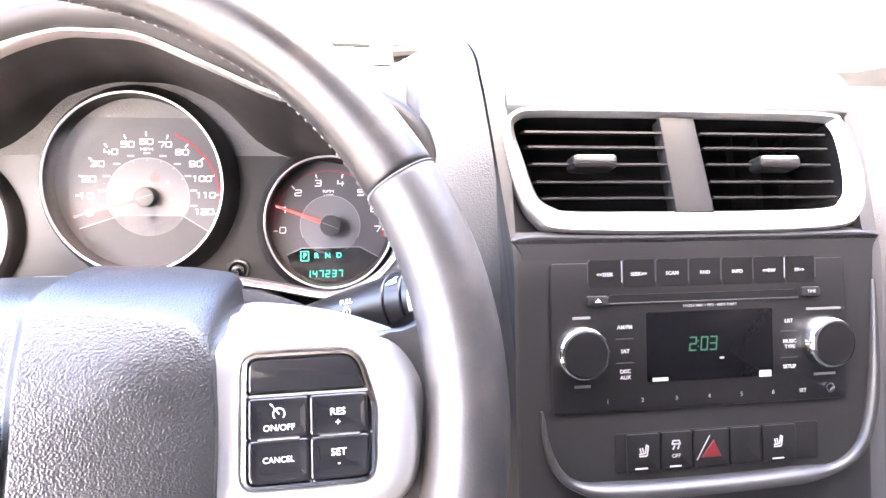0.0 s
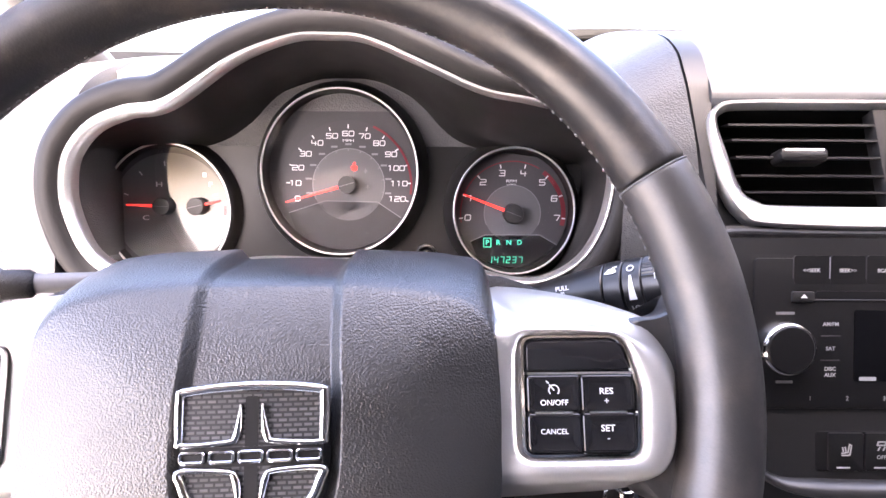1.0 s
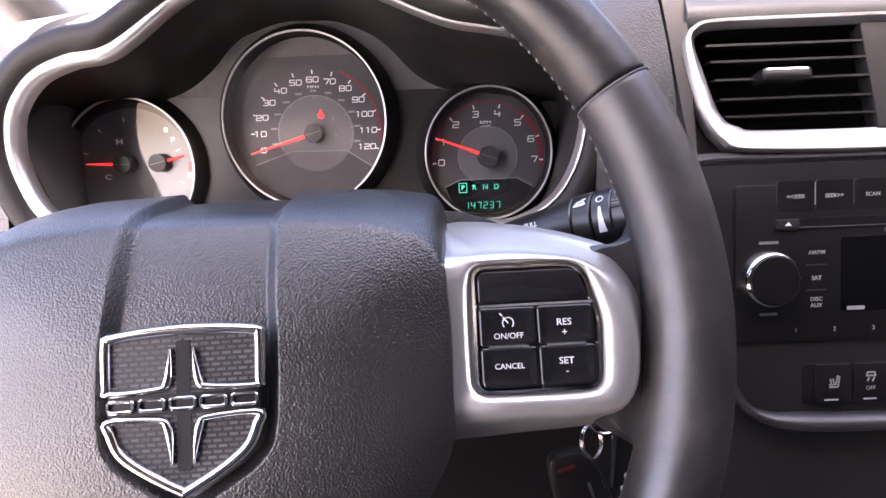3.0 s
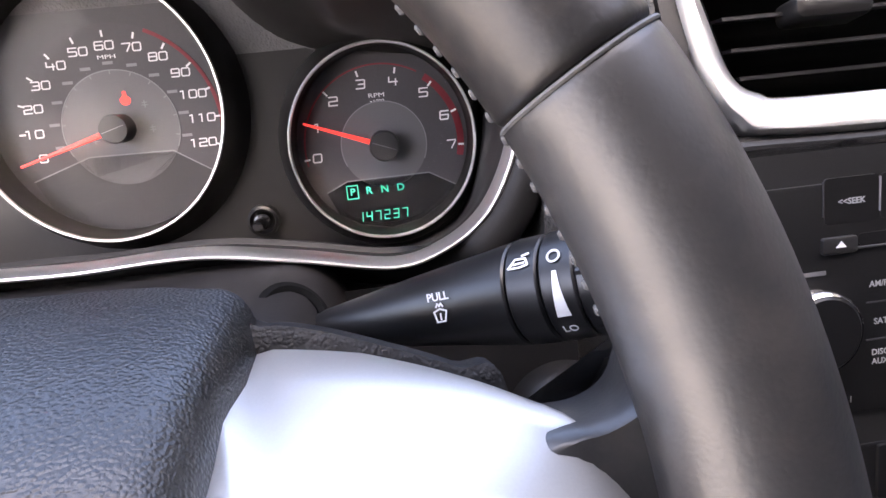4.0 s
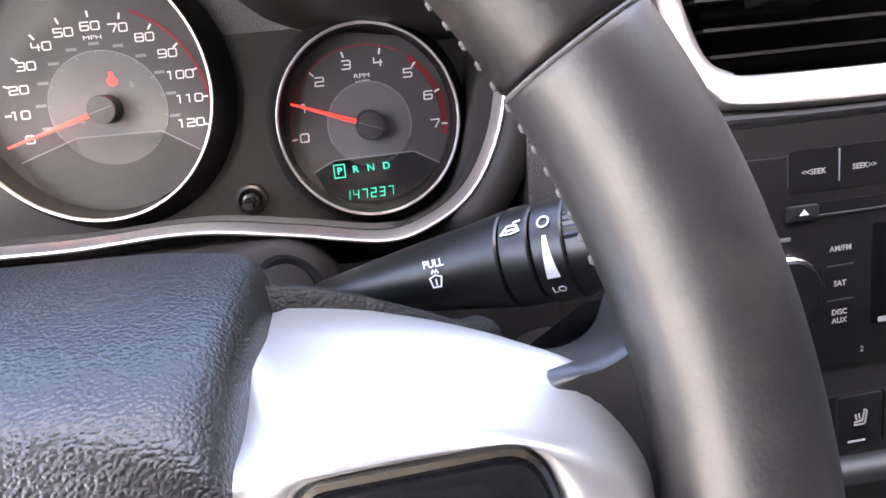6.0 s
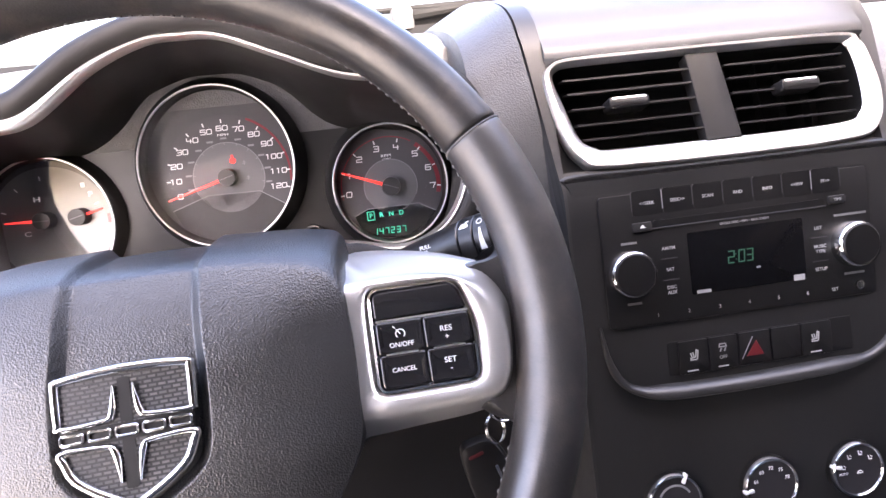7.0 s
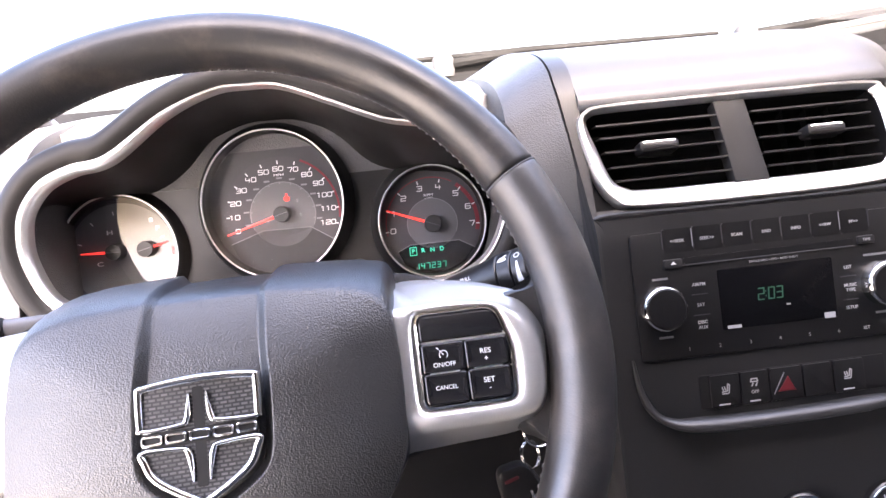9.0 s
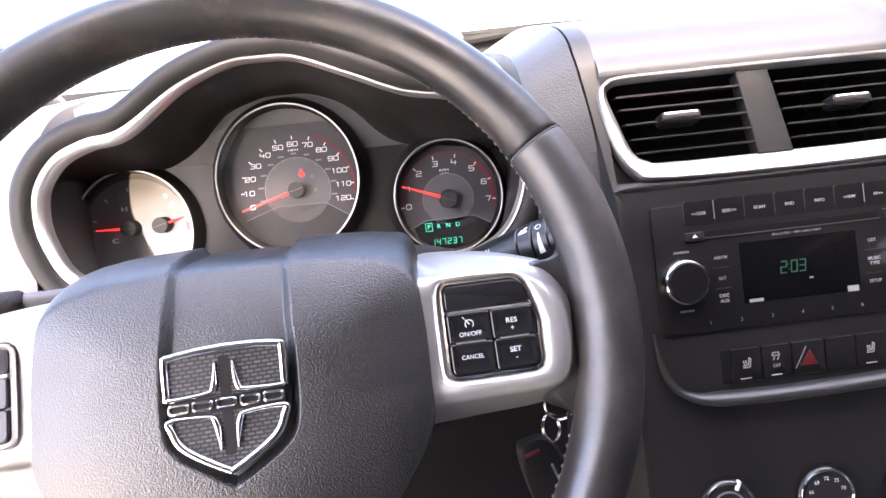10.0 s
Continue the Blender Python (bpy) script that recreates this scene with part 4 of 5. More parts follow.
words("SINGLE DISC • MP3 • ANTI-THEFT", .0023, PRINT, radio, *sp(.3490, -.0005), .0024, 1.05)
for x, z, txt in ((.2935, -.0118, "AM/FM"), (.2935, -.0258, "SAT"), (.2935, -.0375, "DISC"), (.2935, -.0410, "AUX"), (.4020, -.0118, "LIST"), (.4025, -.0242, "MUSIC"), (.4025, -.0275, "TYPE"), (.4020, -.0395, "SETUP")):
    words(txt, .0032, PRINT, radio, *sp(x, z), .0024, 1.0, bold=.00004)
for x, z in ((.2935, -.0185), (.2935, -.0325), (.4020, -.0180), (.4020, -.0340)):
    part("key_line", plate(rrect(.0115, .0006, .0002, *sp(x, z)), .0021, .0025), RUBBER, radio)
for i, x in enumerate((.2820, .3040, .3260, .3475, .3690, .3905)):
    words(str(i + 1), .0036, PRINT, radio, *sp(x, -.0545), .0024, 1.0)
words("SET", .0032, PRINT, radio, *sp(.4110, -.0545), .0024)
for x in (.2655, .4265):
    k = thing("volume_knob", "", "")
    k.parent = radio
    k.matrix_basis = Matrix.Translation((*sp(x, -.0250), 0))
    part("knob_ring", lathe(bmesh.new(), [(.0160, .002), (.0157, .0085), (.0150, .0104), (.0142, .0110), (.0138, .0098)], 44), CHROME, k, "chrome knob ring")
    part("knob_cap", lathe(bmesh.new(), [(.0143, .0080), (.0140, .0108), (.0130, .0118), (.0060, .0122)], 44), BLACK, k)
for x, z, w in ((.2665, -.0055, .011), (.2665, -.0450, .010), (.4265, -.0050, .024), (.4265, -.0450, .015)):
    part("small_print", plate(rrect(w, .0016, .0003, *sp(x, z)), .0021, .0024), mat("faint print", (0.12, 0.12, 0.12), 0.5), radio)
part("aux_socket", lathe(bmesh.new(), [(.0030, .001), (.0030, .0036), (.0022, .0036), (.0018, .0022)], 20, Matrix.Translation((*sp(.4295, -.0535), 0))), STEEL, radio, "small steel socket")

# switch row
sw = thing("switch_row", "row of black switches under the radio", "switch panel", STACKM)
part("plinth", plate(rrect(.136, .0240, .002, *sp(.3545, -.0855)), -.003, .0010, .0008), BLACK, sw)
for x, w in ((.3040, .0215), (.3255, .0205), (.3485, .0235), (.3715, .0215), (.3945, .0230)):
    part("switch", plate(rrect(w - .0006, .0225, .0012, *sp(x, -.0855)), .0000, .0024, .0005), BLACK, sw)
SEAT = [[(.0022, .0048), (.0012, -.0008)], [(.0012, -.0008), (-.0030, -.0014)], [(-.0030, -.0028), (.0020, -.0028)], [(-.0026, .0026), (-.0020, .0000)], [(-.0008, .0028), (-.0002, .0002)], [(.0022, .0048), (.0036, .0040), (.0026, -.0024)]]
for x in (.3040, .3930):
    o = sp(x, -.0850)
    part("seat_icon", strokes([[(a * .85 + o.x, b * .85 + o.y) for a, b in l] for l in SEAT], .0008, .0024), PRINT, sw)
o = sp(.3250, -.0815)
part("slip_icon", strokes([[(o.x - .002, o.y + .002), (o.x + .002, o.y + .002), (o.x + .0026, o.y), (o.x - .0026, o.y), (o.x - .002, o.y + .002)], [(o.x - .001, o.y - .001), (o.x - .002, o.y - .003)], [(o.x + .002, o.y - .001), (o.x + .001, o.y - .003)]], .0008, .0024), PRINT, sw)
words("OFF", .0032, PRINT, sw, *sp(.3250, -.0885), .0025)
o = sp(.3480, -.0855)
part("hazard_mark", plate([Vector((o.x - .0065, o.y - .0052)), Vector((o.x + .0065, o.y - .0052)), Vector((o.x + .0015, o.y + .0052))], .0020, .0028, .0004), REDPRINT, sw, "red hazard triangle")
part("hazard_edge", strokes([[(o.x - .0095, o.y - .0065), (o.x - .0010, o.y + .0078)]], .0006, .0023, .0004), DIALFAINT, sw)
for x, w in ((.3025, .0080), (.3245, .0075), (.3930, .0080)):
    part("lamp_bar", plate(rrect(w, .0009, .0003, *sp(x, -.0945)), .0020, .0026), GREYPRINT, sw)

# climate controls
clim = thing("climate_control", "dark climate panel with three chrome-edged knobs", "climate control", STACKM)
part("panel", plate([sp(.238, -.122), sp(.238, -.225), sp(.456, -.225), sp(.456, -.122)], -.014, -.004, .002), mat("dark climate panel", (0.022, 0.022, 0.023), 0.45, grain=0.00003, size=0.0007), clim, "dark climate panel")
for i, x in enumerate((.2790, .3490, .4140)):
    k = thing("climate_knob", "", "")
    k.parent = clim
    k.matrix_basis = Matrix.Translation((*sp(x, -.1790), 0))
    part("knob_skirt", lathe(bmesh.new(), [(.0215, -.006), (.0210, -.001), (.0195, .000)], 44), BLACK, k)
    part("knob_wall", lathe(bmesh.new(), [(.0200, -.004), (.0200, .0046), (.0190, .0050)], 48), BLACK, k)
    part("knob_ring", lathe(bmesh.new(), [(.0199, .0047), (.0198, .0062), (.0190, .0076), (.0178, .0079), (.0172, .0072), (.0170, .0060)], 48), CHROME, k, "chrome knob edge")
    part("knob_face", plate(circle(.0173, n=44), .001, .0066), PAD, k)
    part("pointer", plate(rrect(.0022, .0070, .0006, 0, 0), .0050, .0084, .0004), WHITE, k, m=Matrix.Rotation(radians((-25, 95, 75)[i]), 4, "Z") @ Matrix.Translation((0, .0175, 0)))
    if i == 1:
        for j, txt in enumerate(("66", "69", "72", "75", "78")):
            a = radians(160 - 35 * j)
            words(txt, .0036, WHITE, k, .0122 * math.cos(a), .0122 * math.sin(a), .0068)
    elif i == 2:
        for j in range(4):
            a = radians(165 - 42 * j)
            o = Vector((.0118 * math.cos(a), .0118 * math.sin(a)))
            part("mode_icon", strokes([[(o.x - .0012, o.y + .0016), (o.x - .0006, o.y - .0010), (o.x + .0014, o.y - .0010)], [(o.x + .0006, o.y + .0012), (o.x + .0016, o.y + .0004)]], .0007, .0066), WHITE, k)
        words("AUTO", .0024, WHITE, k, -.0115, -.0015, .0068)
        part("defrost_icon", strokes([arc(.0022, 20, 160, .001, -.003), [(-.001, -.0024), (.003, -.0024)]], .0005, .0066), WHITE, k)
    else:
        part("dial_arc", strokes([arc(.0118, 30, 150)], .0014, .0066), GREYPRINT, k)

# ---- column, stalks, ignition ----
column = thing("steering_column", "dark plastic steering column shroud", "steering column")
bm, rings = bmesh.new(), []
for y, hw, top, bot in ((.075, .050, -.006, -.085), (.085, .062, .000, -.095), (.120, .074, .006, -.105), (.160, .088, .009, -.112), (.200, .098, .008, -.118)):
    o = rrect(2 * hw, top - bot, .022, .0, (top + bot) / 2, 6)
    rings.append([Vector((p.x, y, p.y)) for p in o])
part("shroud", loft(bm, rings), mat("column shroud plastic", (0.014, 0.0128, 0.0125), 0.42, spec=0.4, grain=0.00003, size=0.0008), column, "dark smooth column shroud")
SOCKET = Matrix.Translation((.0810, .1660, -.0010)) @ Vector((.55, -.45, .70)).to_track_quat("Z", "Y").to_matrix().to_4x4()
part("stalk_socket", lathe(bmesh.new(), [(.0150, -.004), (.0140, .0010), (.0118, .0022), (.0100, .0010), (.0092, -.0030)], 32, SOCKET), VOID, column, "dark hollow round the stalk root")


def along(a, b):
    """A pose at a with local z towards b."""
    d = Vector(b) - Vector(a)
    return Matrix.Translation(a) @ d.to_track_quat("Z", "Y").to_matrix().to_4x4()


STALK = mat("satin black stalk plastic", (0.0095, 0.0095, 0.0100), 0.34, spec=0.55, grain=0.00002, size=0.0006, vary=0.1)
wip = thing("wiper_stalk", "black wiper stalk with white print", "control stalk", along((.0800, .1780, -.0140), (.1605, .1280, .0180)))
part("arm", lathe(bmesh.new(), [(.0010, -.036), (.0040, -.010), (.0055, .004), (.0085, .030), (.0115, .056), (.0145, .086), (.0155, .0940), (.0150, .0947)], 40), STALK, wip)
part("collar", lathe(bmesh.new(), [(.0150, .0953), (.0157, .0959), (.0157, .1043), (.0150, .1049)], 40), STALK, wip)
part("ring", lathe(bmesh.new(), [(.0150, .1055), (.0158, .1061), (.0156, .1148), (.0150, .1154)], 40), STALK, wip)
bm = bmesh.new()
n, rings = 96, []
for h, k in ((.1154, .96), (.1160, 1.0), (.136, .97), (.1385, .90)):
    ring = []
    for i in range(n):
        r = (.0150 + (.0005 if i % 2 and (8 < i < 40 or 56 < i < 88) else 0)) * k
        ring.append(Vector((r * math.cos(2 * math.pi * i / n), r * math.sin(2 * math.pi * i / n), h)))
    rings.append(ring)
part("twist_grip", loft(bm, rings), STALK, wip, "ribbed twist grip", 20)


def on_stalk(ob_m, w_axis, h, r):
    """A pose on the stalk's skin at height h, facing the world direction w_axis; local x runs along the stalk."""
    inv = wip.matrix_basis.to_3x3().inverted()
    f = inv @ Vector(w_axis)
    f.z = 0
    f.normalize()
    x = Vector((0, 0, 1))
    y = f.cross(x)
    return Matrix((( x.x, y.x, f.x, f.x * r), (x.y, y.y, f.y, f.y * r), (x.z, y.z, f.z, h), (0, 0, 0, 1)))


TOEYE = (-.10, -.80, .42)
m = on_stalk(wip, TOEYE, .0720, .0134)
words("PULL", .0035, WHITE, wip, 0, .0034, .0004, 1.0, m=m, bold=.00006)
part("wash_icon", strokes([[(-.0022, -.0010), (-.0014, -.0040), (.0014, -.0040), (.0022, -.0010), (0, -.0002), (-.0022, -.0010)], [(0, -.0016), (0, -.0034)], [(-.0012, .0004), (-.0006, .0014), (0, .0006), (.0006, .0014), (.0012, .0004)]], .0005, .0002), WHITE, wip, m=m)
m = on_stalk(wip, (-.10, -.55, .80), .1000, .0157)
part("spray_icon", strokes([[(-.003, -.0014), (-.001, .0012), (.002, .001), (.0028, -.001), (.0004, -.0016), (-.003, -.0014)], [(.001, .002), (.003, .0024)], [(-.0014, -.0004), (.0016, -.0002)]], .0006, .0003), WHITE, wip, m=m)
m = on_stalk(wip, (-.10, -.55, .80), .1104, .0157)
part("off_mark", strokes([arc(.0017, 0, 360, 0, .0)], .0006, .0003), WHITE, wip, m=m)
bm = bmesh.new()
for i in range(10):
    a0 = radians(-14 - 4.6 * i)
    m2 = on_stalk(wip, (-.10, -math.cos(radians(56 - 4.6 * i - 14)), math.sin(radians(56 - 4.6 * i - 14))), .1104, .0158)
    w = .0006 + .00016 * i
    row = [bm.verts.new(m2 @ Vector((q, 0, .0002))) for q in (-w, w)]
    if i:
        bm.faces.new((last[0], last[1], row[1], row[0]))
    last = row
part("speed_wedge", bm, WHITE, wip, "white widening speed mark")
m = on_stalk(wip, (-.10, -.95, -.28), .1104, .0158)
words("LO", .0034, WHITE, wip, 0, 0, .0002, 1.0, m=m)
m = on_stalk(wip, (-.10, -.80, .42), .1265, .0156)
words("MIST", .0046, WHITE, wip, .0008, .002, .0009, 1.0, m=m)

sig = thing("signal_stalk", "grey plastic turn signal stalk", "control stalk", along((-.0860, .1520, .0165), (-.205, .1080, .0235)))
SIGNAL = mat("grey stalk plastic", (0.13, 0.13, 0.135), 0.5, vary=0.08)
part("arm", lathe(bmesh.new(), [(.0038, -.010), (.0044, .010), (.0050, .045), (.0054, .070)], 32), SIGNAL, sig)
part("neck", lathe(bmesh.new(), [(.0060, .068), (.0076, .0700), (.0080, .0830)], 32), DARKPL, sig, "darker neck of the stalk")
part("collar", lathe(bmesh.new(), [(.0080, .0825), (.0093, .0838), (.0099, .0930), (.0094, .0945)], 32), SIGNAL, sig)
part("grip", lathe(bmesh.new(), [(.0096, .0950), (.0104, .0965), (.0110, .124), (.0106, .138), (.0085, .1445), (.003, .146)], 32), SIGNAL, sig, "grey twist grip")
for a in (0, 90, 180, 270):
    part("grip_rib", plate(rrect(.0022, .034, .001), 0, .0012, .0005), SIGNAL, sig, m=Matrix.Rotation(radians(a), 4, "Z") @ Matrix.Translation((0, .0104, .1170)) @ Matrix.Rotation(radians(-90), 4, "X"))

ign = thing("ignition_switch", "black ignition switch with white position print", "ignition switch", basis(.1815, .1720, -.0690, 18))
part("barrel", lathe(bmesh.new(), [(.0260, -.02), (.0250, .000), (.0225, .0040), (.0215, .0052), (.0105, .0056), (.0095, .0030)], 48), BLACK, ign)
part("key_face", lathe(bmesh.new(), [(.0096, .002), (.0094, .0060), (.0070, .0066)], 32), STACK, ign)
for txt, a in (("LOCK", 158), ("ACC", 118), ("ON", 84), ("START", 44)):
    t = radians(a)
    words(txt, .0042, GREYPRINT, ign, .0172 * math.cos(t), .0172 * math.sin(t), .0056, 1.0, turn=a - 90)
    part("position_dot", plate(circle(.0006, .0136 * math.cos(t), .0136 * math.sin(t), 10), .0054, .0060), GREYPRINT, ign)

key = thing("ignition_key", "black-headed key hanging in the ignition switch", "key", basis(.1690, .1420, -.0700, 18))
part("blade", plate(rrect(.0022, .0090, .0006, .0095, .0), -.030, -.002), STEEL, key)
part("head", plate(smooth([(-.006, .010), (.012, .011), (.019, .004), (.019, -.006), (.010, -.012), (-.006, -.010)], 5), -.006, .004, .002), BLACK, key)


def split_ring(parent, centre, r, tilt, label):
    bm = bmesh.new()
    for off in (-.0006, .0006):
        m = Matrix.Translation(centre) @ Euler([radians(a) for a in tilt]).to_matrix().to_4x4()
        tube(bm, [m @ Vector((r * math.cos(2 * math.pi * i / 40), r * math.sin(2 * math.pi * i / 40), off)) for i in range(40)], .0006, 8, True)
    part("ring", bm, STEEL, parent, label)


fob = thing("key_ring", "steel split rings with a black remote fob and spare key", "key ring")
split_ring(fob, (.1650, .1060, -.0780), .0105, (75, 10, 12), "steel split ring")
split_ring(fob, (.1585, .1060, -.0945), .0085, (65, 35, 30), "steel split ring")
fm = Matrix.Translation((.1535, .1050, -.1235)) @ Matrix.Diagonal((.78, .78, .78, 1)) @ Matrix.Rotation(radians(80), 4, "X") @ Matrix.Rotation(radians(18), 4, "Z")
part("remote", plate(smooth([(-.015, .026), (-.002, .030), (.010, .026), (.0165, .010), (.018, -.012), (.016, -.036), (0, -.042), (-.016, -.036), (-.020, -.010)], 5), -.006, .006, .004), BLACK, fob, "black remote fob", m=fm)
part("panic_button", plate(rrect(.0125, .0030, .0013, -.0050, .0205), .0055, .0066, .0006), REDPRINT, fob, "red panic button", m=fm)
part("fob_strip", plate(rrect(.0026, .0330, .0012, .0060, -.0100), .0055, .0066, .0005), STEEL, fob, "bright metal strip", m=fm)
part("fob_edge", tube(bmesh.new(), [Vector((.0120, .022, .005)), Vector((.0150, .008, .0052)), Vector((.0160, -.012, .0052)), Vector((.0150, -.034, .005))], .0006, 6), STEEL, fob, m=fm)
bm = bmesh.new()
loft(bm, [[Vector((.1695 + q, .103, z)) for q in (-w, w)] + [Vector((.1695 + w, .1045, z)), Vector((.1695 - w, .1045, z))] for z, w in ((-.074, .0011), (-.098, .0013), (-.122, .0006))])
part("spare_key", bm, STEEL, fob, "thin steel spare key")

# ---- side vent and demister by the door ----
sv = thing("side_air_vent", "round side air vent in a pale silver frame", "air vent", basis(-.2700, .2060, .0000, 16, -11))
so = smooth([(-.055, -.032), (-.062, .0), (-.050, .030), (-.020, .040), (.020, .0390), (.045, .028), (.060, .0050), (.062, -.020), (.050, -.036), (.0, -.040)], 6)
part("frame", band(bmesh.new(), so, [(-.001, -.02), (-.001, .002), (.002, .006), (.008, .0055), (.0105, .0), (.0105, -.02)]), SATIN, sv, "silver vent frame")
part("tub", loft(bmesh.new(), [lift(inset(so, .010), .0), lift(inset(so, .014), -.03)], False, True), BLACK, sv)
for y in (-.022, -.008, .006, .020):
    part("slat", plate(rrect(.088 - abs(y) * .6, .0016, .0005, .001, y), -.014, -.001), BLACK, sv)
dm = thing("demister_outlet", "small black side window demister outlet", "air vent", basis(-.2540, .2190, .0610, 18, -11))
do = smooth([(-.030, -.010), (-.028, .012), (.005, .016), (.020, .010), (.0275, -.002), (.0255, -.0085), (.018, -.0105)], 5)
part("frame", band(bmesh.new(), do, [(-.0016, -.012), (-.0016, .0018), (.0002, .0030), (.0016, .0022), (.0016, -.012)]), DASH, dm)
part("tub", loft(bmesh.new(), [lift(do, .0), lift(inset(do, .002), -.016)], False, True), BLACK, dm)
for y in (-.0045, .0045):
    part("slat", plate(rrect(.050, .0018, .0006, -.001, y), -.008, .0008), DASHLOW, dm)



def carve(ob, cutters):
    """Cuts openings through a solid."""
    for bm, m in cutters:
        bmesh.ops.transform(bm, matrix=m, verts=bm.verts)
        bmesh.ops.recalc_face_normals(bm, faces=bm.faces)
        me = bpy.data.meshes.new("cutter")
        bm.to_mesh(me)
        bm.free()
        tool = new("cutter", me)
        mod = ob.modifiers.new("opening", "BOOLEAN")
        mod.operation, mod.solver, mod.object = "DIFFERENCE", "EXACT", tool
        bpy.context.view_layer.update()
        done = bpy.data.meshes.new_from_object(ob.evaluated_get(bpy.context.evaluated_depsgraph_get()))
        ob.modifiers.clear()
        ob.data = done
        bpy.data.objects.remove(tool)
    ob.data.set_sharp_from_angle(angle=radians(38))


carve(end_panel, [(plate(inset(so, .009), -.045, .05), sv.matrix_basis), (plate(inset(do, .0004), -.030, .05), dm.matrix_basis)])

# ---- body of the car round the cabin ----
def wallpiece(name, bm, material, label, category="wall", sharp=38):
    return solid(name, bm, material, label, category, "structure", sharp=sharp)


bm = bmesh.new()
box(bm, -.42, 1.11, -1.9, .95, -.62, -.58)
wallpiece("floor", bm, RUBBER, "black carpeted cabin floor", "floor")
bm = bmesh.new()
rings = []
for y, z in ((-.10, .470), (-.22, .495), (-.5, .515), (-1.1, .50), (-1.7, .46), (-1.96, .44)):
    rings.append([Vector((.345 + q * .70, y, z - .06 * abs(q) ** 3)) for q in np.linspace(-1, 1, 9)] + [Vector((.345 + q * .70, y, z + .03 - .06 * abs(q) ** 3)) for q in np.linspace(1, -1, 9)])
loft(bm, rings)
wallpiece("ceiling", bm, LINER, "beige cloth headliner", "ceiling")
bm = bmesh.new()
box(bm, -.42, 1.11, -1.95, -1.90, -.62, .45)
# unseen seat backs and headrests, added to block light from behind
for x0, x1 in ((-.27, .27), (.42, .96)):
    box(bm, x0, x1, -.68, -.54, -.58, .24, .04)
    box(bm, x0 + .14, x1 - .14, -.68, -.58, .24, .42, .03)
wallpiece("wall_rear", bm, SEATGREY, "plain dark rear cabin wall and unseen seat backs that block light")
bm = bmesh.new()
box(bm, 1.075, 1.12, -1.9, .60, -.62, .20)
# added wall in the window's place, keeps daylight off the wheel's right
box(bm, 1.072, 1.115, -1.9, .30, .195, .46)
wallpiece("wall_right", bm, DASHLOW, "dark passenger door with an added wall shutting out window light")
bm = bmesh.new()
# unseen side wall and sill, placed to limit light from the door opening
box(bm, -.42, -.375, -1.9, -.70, -.62, .47)
box(bm, -.42, -.36, -.695, .24, -.62, -.36, .02)
wallpiece("wall_left", bm, SEATGREY, "unseen dark pillar, rear door and sill that limit side light")
for x, s in ((-.36, 1), (1.05, -1)):
    bm = bmesh.new()
    tube(bm, [Vector((x - s * .035, .72, .12)), Vector((x, .36, .29)), Vector((x + s * .035, -.11, .468))], .030, 12)
    wallpiece("pillar_left" if s > 0 else "pillar_right", bm, DASHLOW, "dark windscreen pillar trim", "pillar")
bm = bmesh.new()
rings = []
for k in range(7):
    t = k / 6
    y, z = .93 - 1.03 * t, .145 + .33 * t + .03 * math.sin(math.pi * t)
    rings.append([Vector((.345 + q * (.74 - .06 * t), y - .10 * q * q, z)) for q in np.linspace(-1, 1, 13)])
loft(bm, rings, False, False, closed=False)
w = wallpiece("window_1", bm, PANE, "clear curved windscreen", "windscreen")
w.visible_shadow = False

bm = bmesh.new()
rings = []
for y, z in ((.80, .10), (.84, .128), (.93, .185), (.955, .186), (1.02, .160)):
    row = [Vector((.345 + q * .74, y - .10 * q * q, z - .013 * step(-.35, -1.0, q))) for q in np.linspace(-1.14, 1.05, 22)]
    rings.append(row + [p - Vector((0, 0, .03)) for p in row[::-1]])
loft(bm, rings)
wallpiece("cowl", bm, VOID, "black plastic cowl under the windscreen", "cowl")
bm = bmesh.new()
rings = []
for y, z in ((.98, .150), (1.15, .165), (1.5, .150), (1.85, .09), (2.0, .02), (2.03, -.10)):
    rings.append([Vector((.345 + q * .74, y - .12 * q * q, z - .05 * q * q)) for q in np.linspace(-1, 1, 13)] + [Vector((.345 + q * .74, y - .12 * q * q, z - .05 * q * q - .03)) for q in np.linspace(1, -1, 13)])
loft(bm, rings)
solid("bonnet", bm, CARPAINT, "white painted car bonnet in bright daylight", "bonnet")


def wiper(a, b, c, label):
    ob = thing("windscreen_wiper", label, "wiper", None, "wipers on the windscreen")
    part("arm", tube(bmesh.new(), [Vector(a), Vector(b)], [.010, .006], 8), VOID, ob)
    part("blade", tube(bmesh.new(), [Vector(b) + (Vector(b) - Vector(c)) * .9, Vector(b), Vector(c)], [.004, .008, .004], 8), VOID, ob, "black wiper blade")
    part("pivot", lathe(bmesh.new(), [(.020, -.02), (.020, .010), (.014, .018)], 20, Matrix.Translation(a)), RUBBER, ob)


wiper((.20, .930, .200), (.36, .925, .212), (.70, .900, .210), "black wiper resting low on the windscreen")
wiper((.74, .880, .200), (.90, .840, .214), (1.08, .790, .226), "black wiper resting on the passenger side")
bm = bmesh.new()
prism(bm, [Vector(p) for p in ((.205, .935), (.345, .935), (.350, .960), (.200, .960))], .170, .2075, .006)
solid("cowl_grille", bm, VOID, "black plastic grille at the base of the windscreen", "cowl grille")

KICK = mat("kick panel plastic", (0.011, 0.0105, 0.0105), 0.55, spec=0.3, grain=0.0001, size=0.001, vary=0.1)
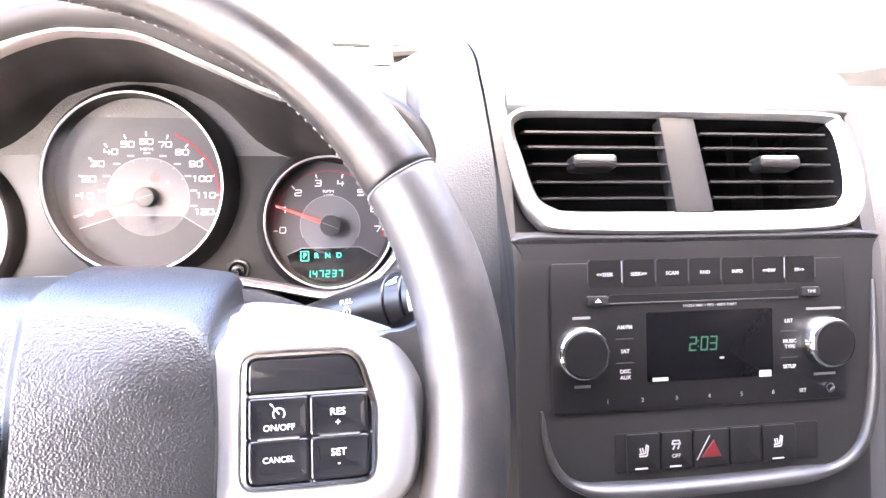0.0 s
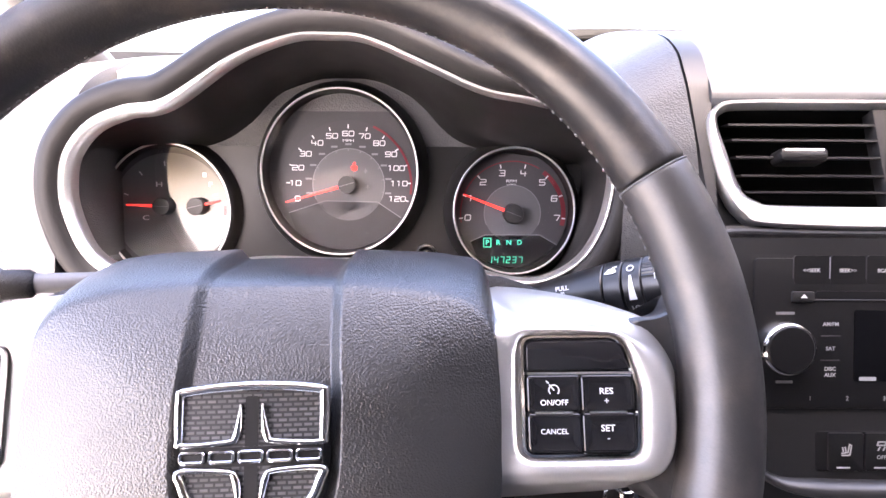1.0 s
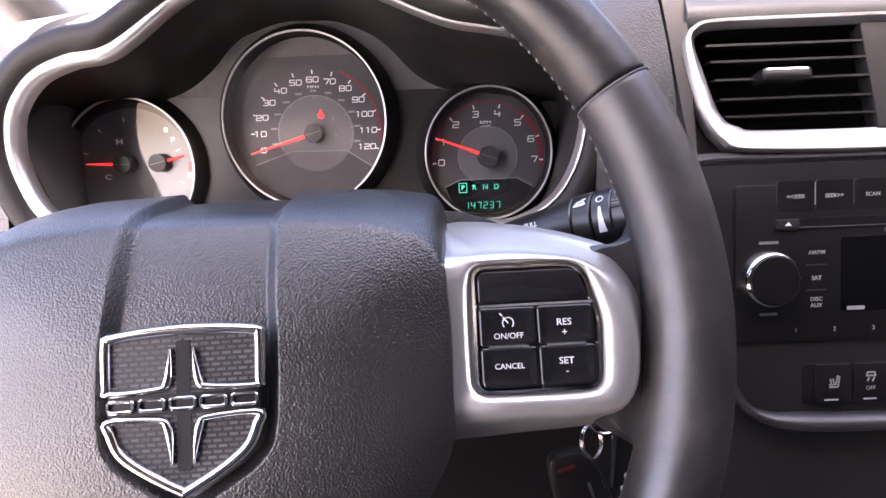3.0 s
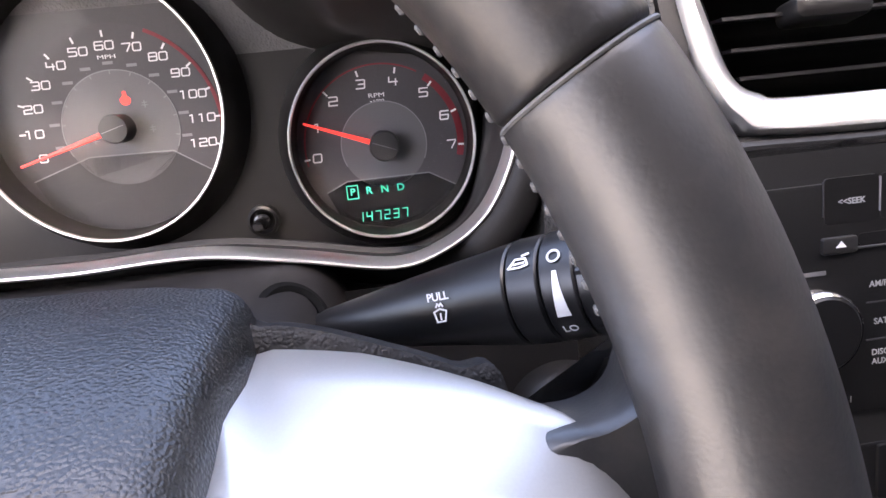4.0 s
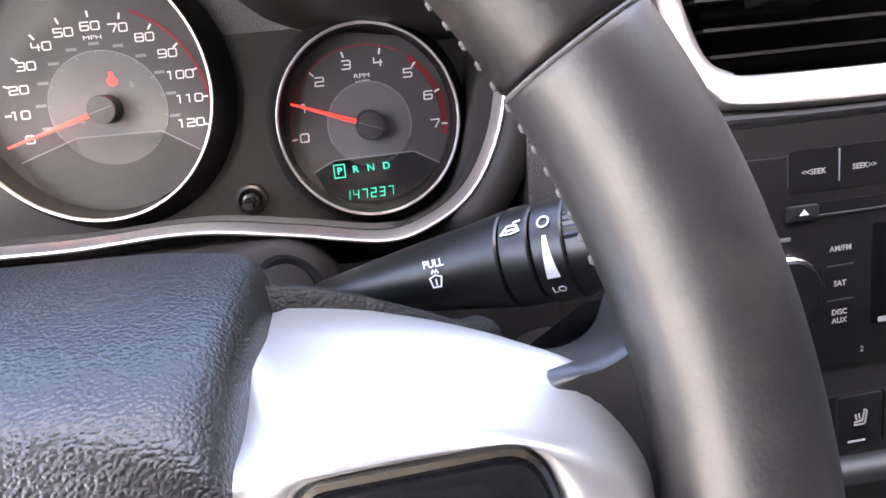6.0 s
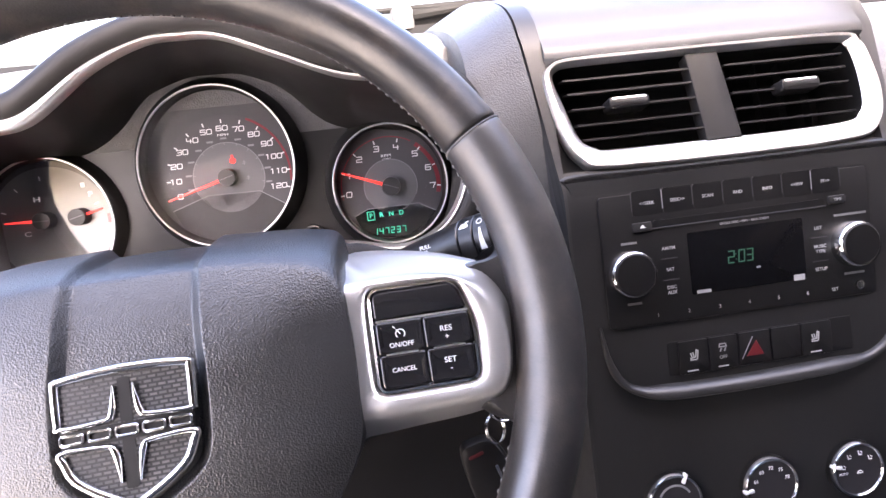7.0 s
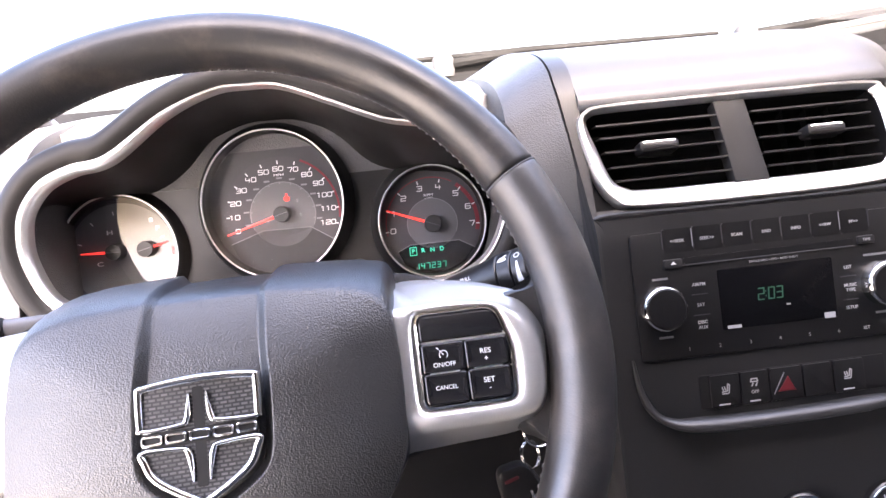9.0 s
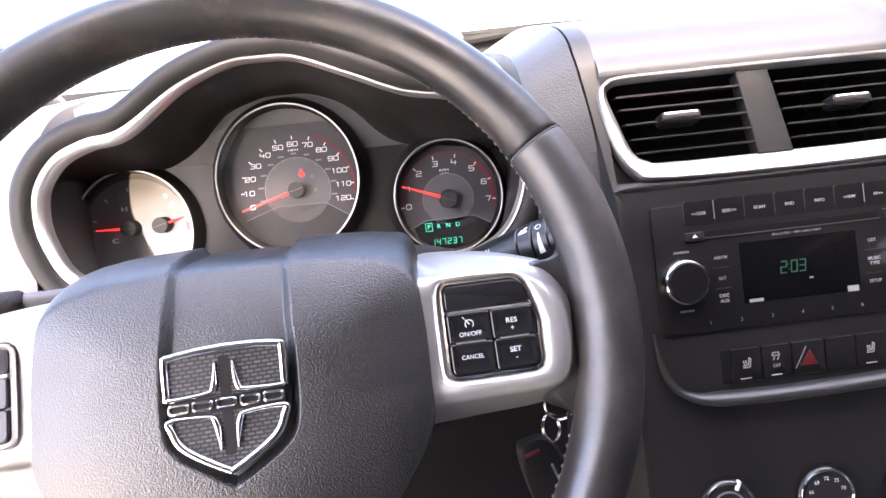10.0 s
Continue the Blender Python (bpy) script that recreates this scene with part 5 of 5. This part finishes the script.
SEAL = mat("grey seal rubber", (0.013, 0.0118, 0.0108), 0.7, spec=0.3, vary=0.1)
# door opening low on the driver's side
jamb = thing("door_jamb", "white painted door jamb with rubber seal", "door frame", None, "", "structure")
bm = bmesh.new()
loft(bm, [[Vector((x, y, z)) for x, y in ((-.341, .300), (-.325, .300), (-.322, .345), (-.356, .345))] for z in (-.60, -.20, .02)])
part("flange", bm, CARPAINT, jamb, "white painted flange")
part("seal", tube(bmesh.new(), [Vector((-.3085, .290, .02)), Vector((-.3085, .290, -.20)), Vector((-.2945, .280, -.34)), Vector((-.2765, .260, -.60))], .0125, 12), SEAL, jamb, "grey rubber seal")
part("inner_seal", tube(bmesh.new(), [Vector((-.2855, .285, .02)), Vector((-.2855, .285, -.20)), Vector((-.2715, .275, -.34)), Vector((-.2535, .255, -.60))], .010, 12), BLACK, jamb, "black inner seal")
bm = bmesh.new()
box(bm, -.277, -.135, .262, .30, -.60, -.10, .01)
solid("kick_panel", bm, KICK, "grey plastic kick panel below the dash", "trim panel", "structure")
door = thing("door_1", "open white car door with wiring boot", "car door", None, "", "structure")
bm = bmesh.new()
loft(bm, [[Vector((x, y, z)) for x, y in ((-.62, .40), (-.36, .40), (-.36, .43), (-.62, .43))] for z in (-.62, -.05)])
part("end_skin", bm, CARPAINT, door, "white door end")
bm = bmesh.new()
for i in range(7):
    tube(bm, [Vector((-.430 + .0105 * i, .345, -.251)), Vector((-.4235 + .0105 * i, .345, -.251))], .0165 - .0015 * (i % 2), 16)
    tube(bm, [Vector((-.4235 + .0105 * i, .345, -.251)), Vector((-.4195 + .0105 * i, .345, -.251))], .0125, 16)
part("wiring_boot", bm, mat("pale grey rubber", (0.022, 0.022, 0.023), 0.6), door, "ribbed grey wiring boot")
bm = bmesh.new()
box(bm, -.425, -.372, .335, .40, -.318, -.283, .006)
tube(bm, [Vector((-.378, .345, -.33)), Vector((-.378, .345, -.272))], .007, 14)
part("hinge", bm, mat("grey cast hinge", (0.030, 0.030, 0.032), 0.5, metal=0.3), door, "bright door hinge")
bm = bmesh.new()
box(bm, -.43, -.37, .34, .40, -.372, -.345, .006)
part("check_strap", bm, SATIN, door, "metal check strap")

# ---- outdoors ----
bm = bmesh.new()
prism(bm, [Vector(p) for p in ((-400, -400), (400, -400), (400, 400), (-400, 400))], -1.3, -.95)
solid("ground", bm, CONCRETE, "pale sunlit concrete ground", "ground", "structure")


# house beside the drive
house = thing("house", "house with pale beige siding beside the drive", "house")
bm = bmesh.new()
for i in range(26):
    z = -.95 + .16 * i
    prism(bm, [Vector(p) for p in ((4.2 - .02 * (i % 2), -9), (4.2 - .02 * (i % 2), 5.8), (4.6, 5.8), (4.6, -9))], z, z + .157)
part("wall", bm, SIDING, house, "pale beige lap siding")
bm = bmesh.new()
loft(bm, [[Vector((x, y, z)) for x, z in ((3.8, 3.1), (3.8, 3.2), (8.0, 5.2), (8.0, 5.1))] for y in (-9.4, 6.2)])
part("roof", bm, mat("grey roof shingle", (0.10, 0.095, 0.09), 0.9, grain=0.004, size=0.02, vary=0.2), house, "grey shingle roof")

van = thing("parked_van", "pale van parked far ahead on the drive", "van", Matrix.Translation((6.1, 12, -.95)))
bm = bmesh.new()
loft(bm, [[Vector((x * k, y, z)) for x, z in ((-.95, .35), (.95, .35), (.97, 1.0), (.80, 1.95 * t), (.55, 2.05 * t), (-.55, 2.05 * t), (-.80, 1.95 * t), (-.97, 1.0))] for y, k, t in ((0, .94, .60), (.15, 1, .62), (1.0, 1, .66), (1.7, 1, .98), (4.4, 1, 1.0), (4.6, .96, .97))])
part("body", bm, CARPAINT, van)
bm = bmesh.new()
loft(bm, [[Vector((x, y, z)) for x in (-.68, .68)] + [Vector((x, y + .03, z)) for x in (.68, -.68)] for y, z in ((1.02, 1.32), (1.62, 1.90))])
part("windscreen", bm, GLOSS, van, "dark glass")
for x in (-.90, .90):
    for y in (.85, 3.7):
        w = part("wheel", lathe(bmesh.new(), [(.33, -.11), (.35, -.08), (.35, .08), (.33, .11), (.20, .11)], 28), RUBBER, van, m=Matrix.Translation((x, y, .35)) @ Matrix.Rotation(radians(90), 4, "Y"))
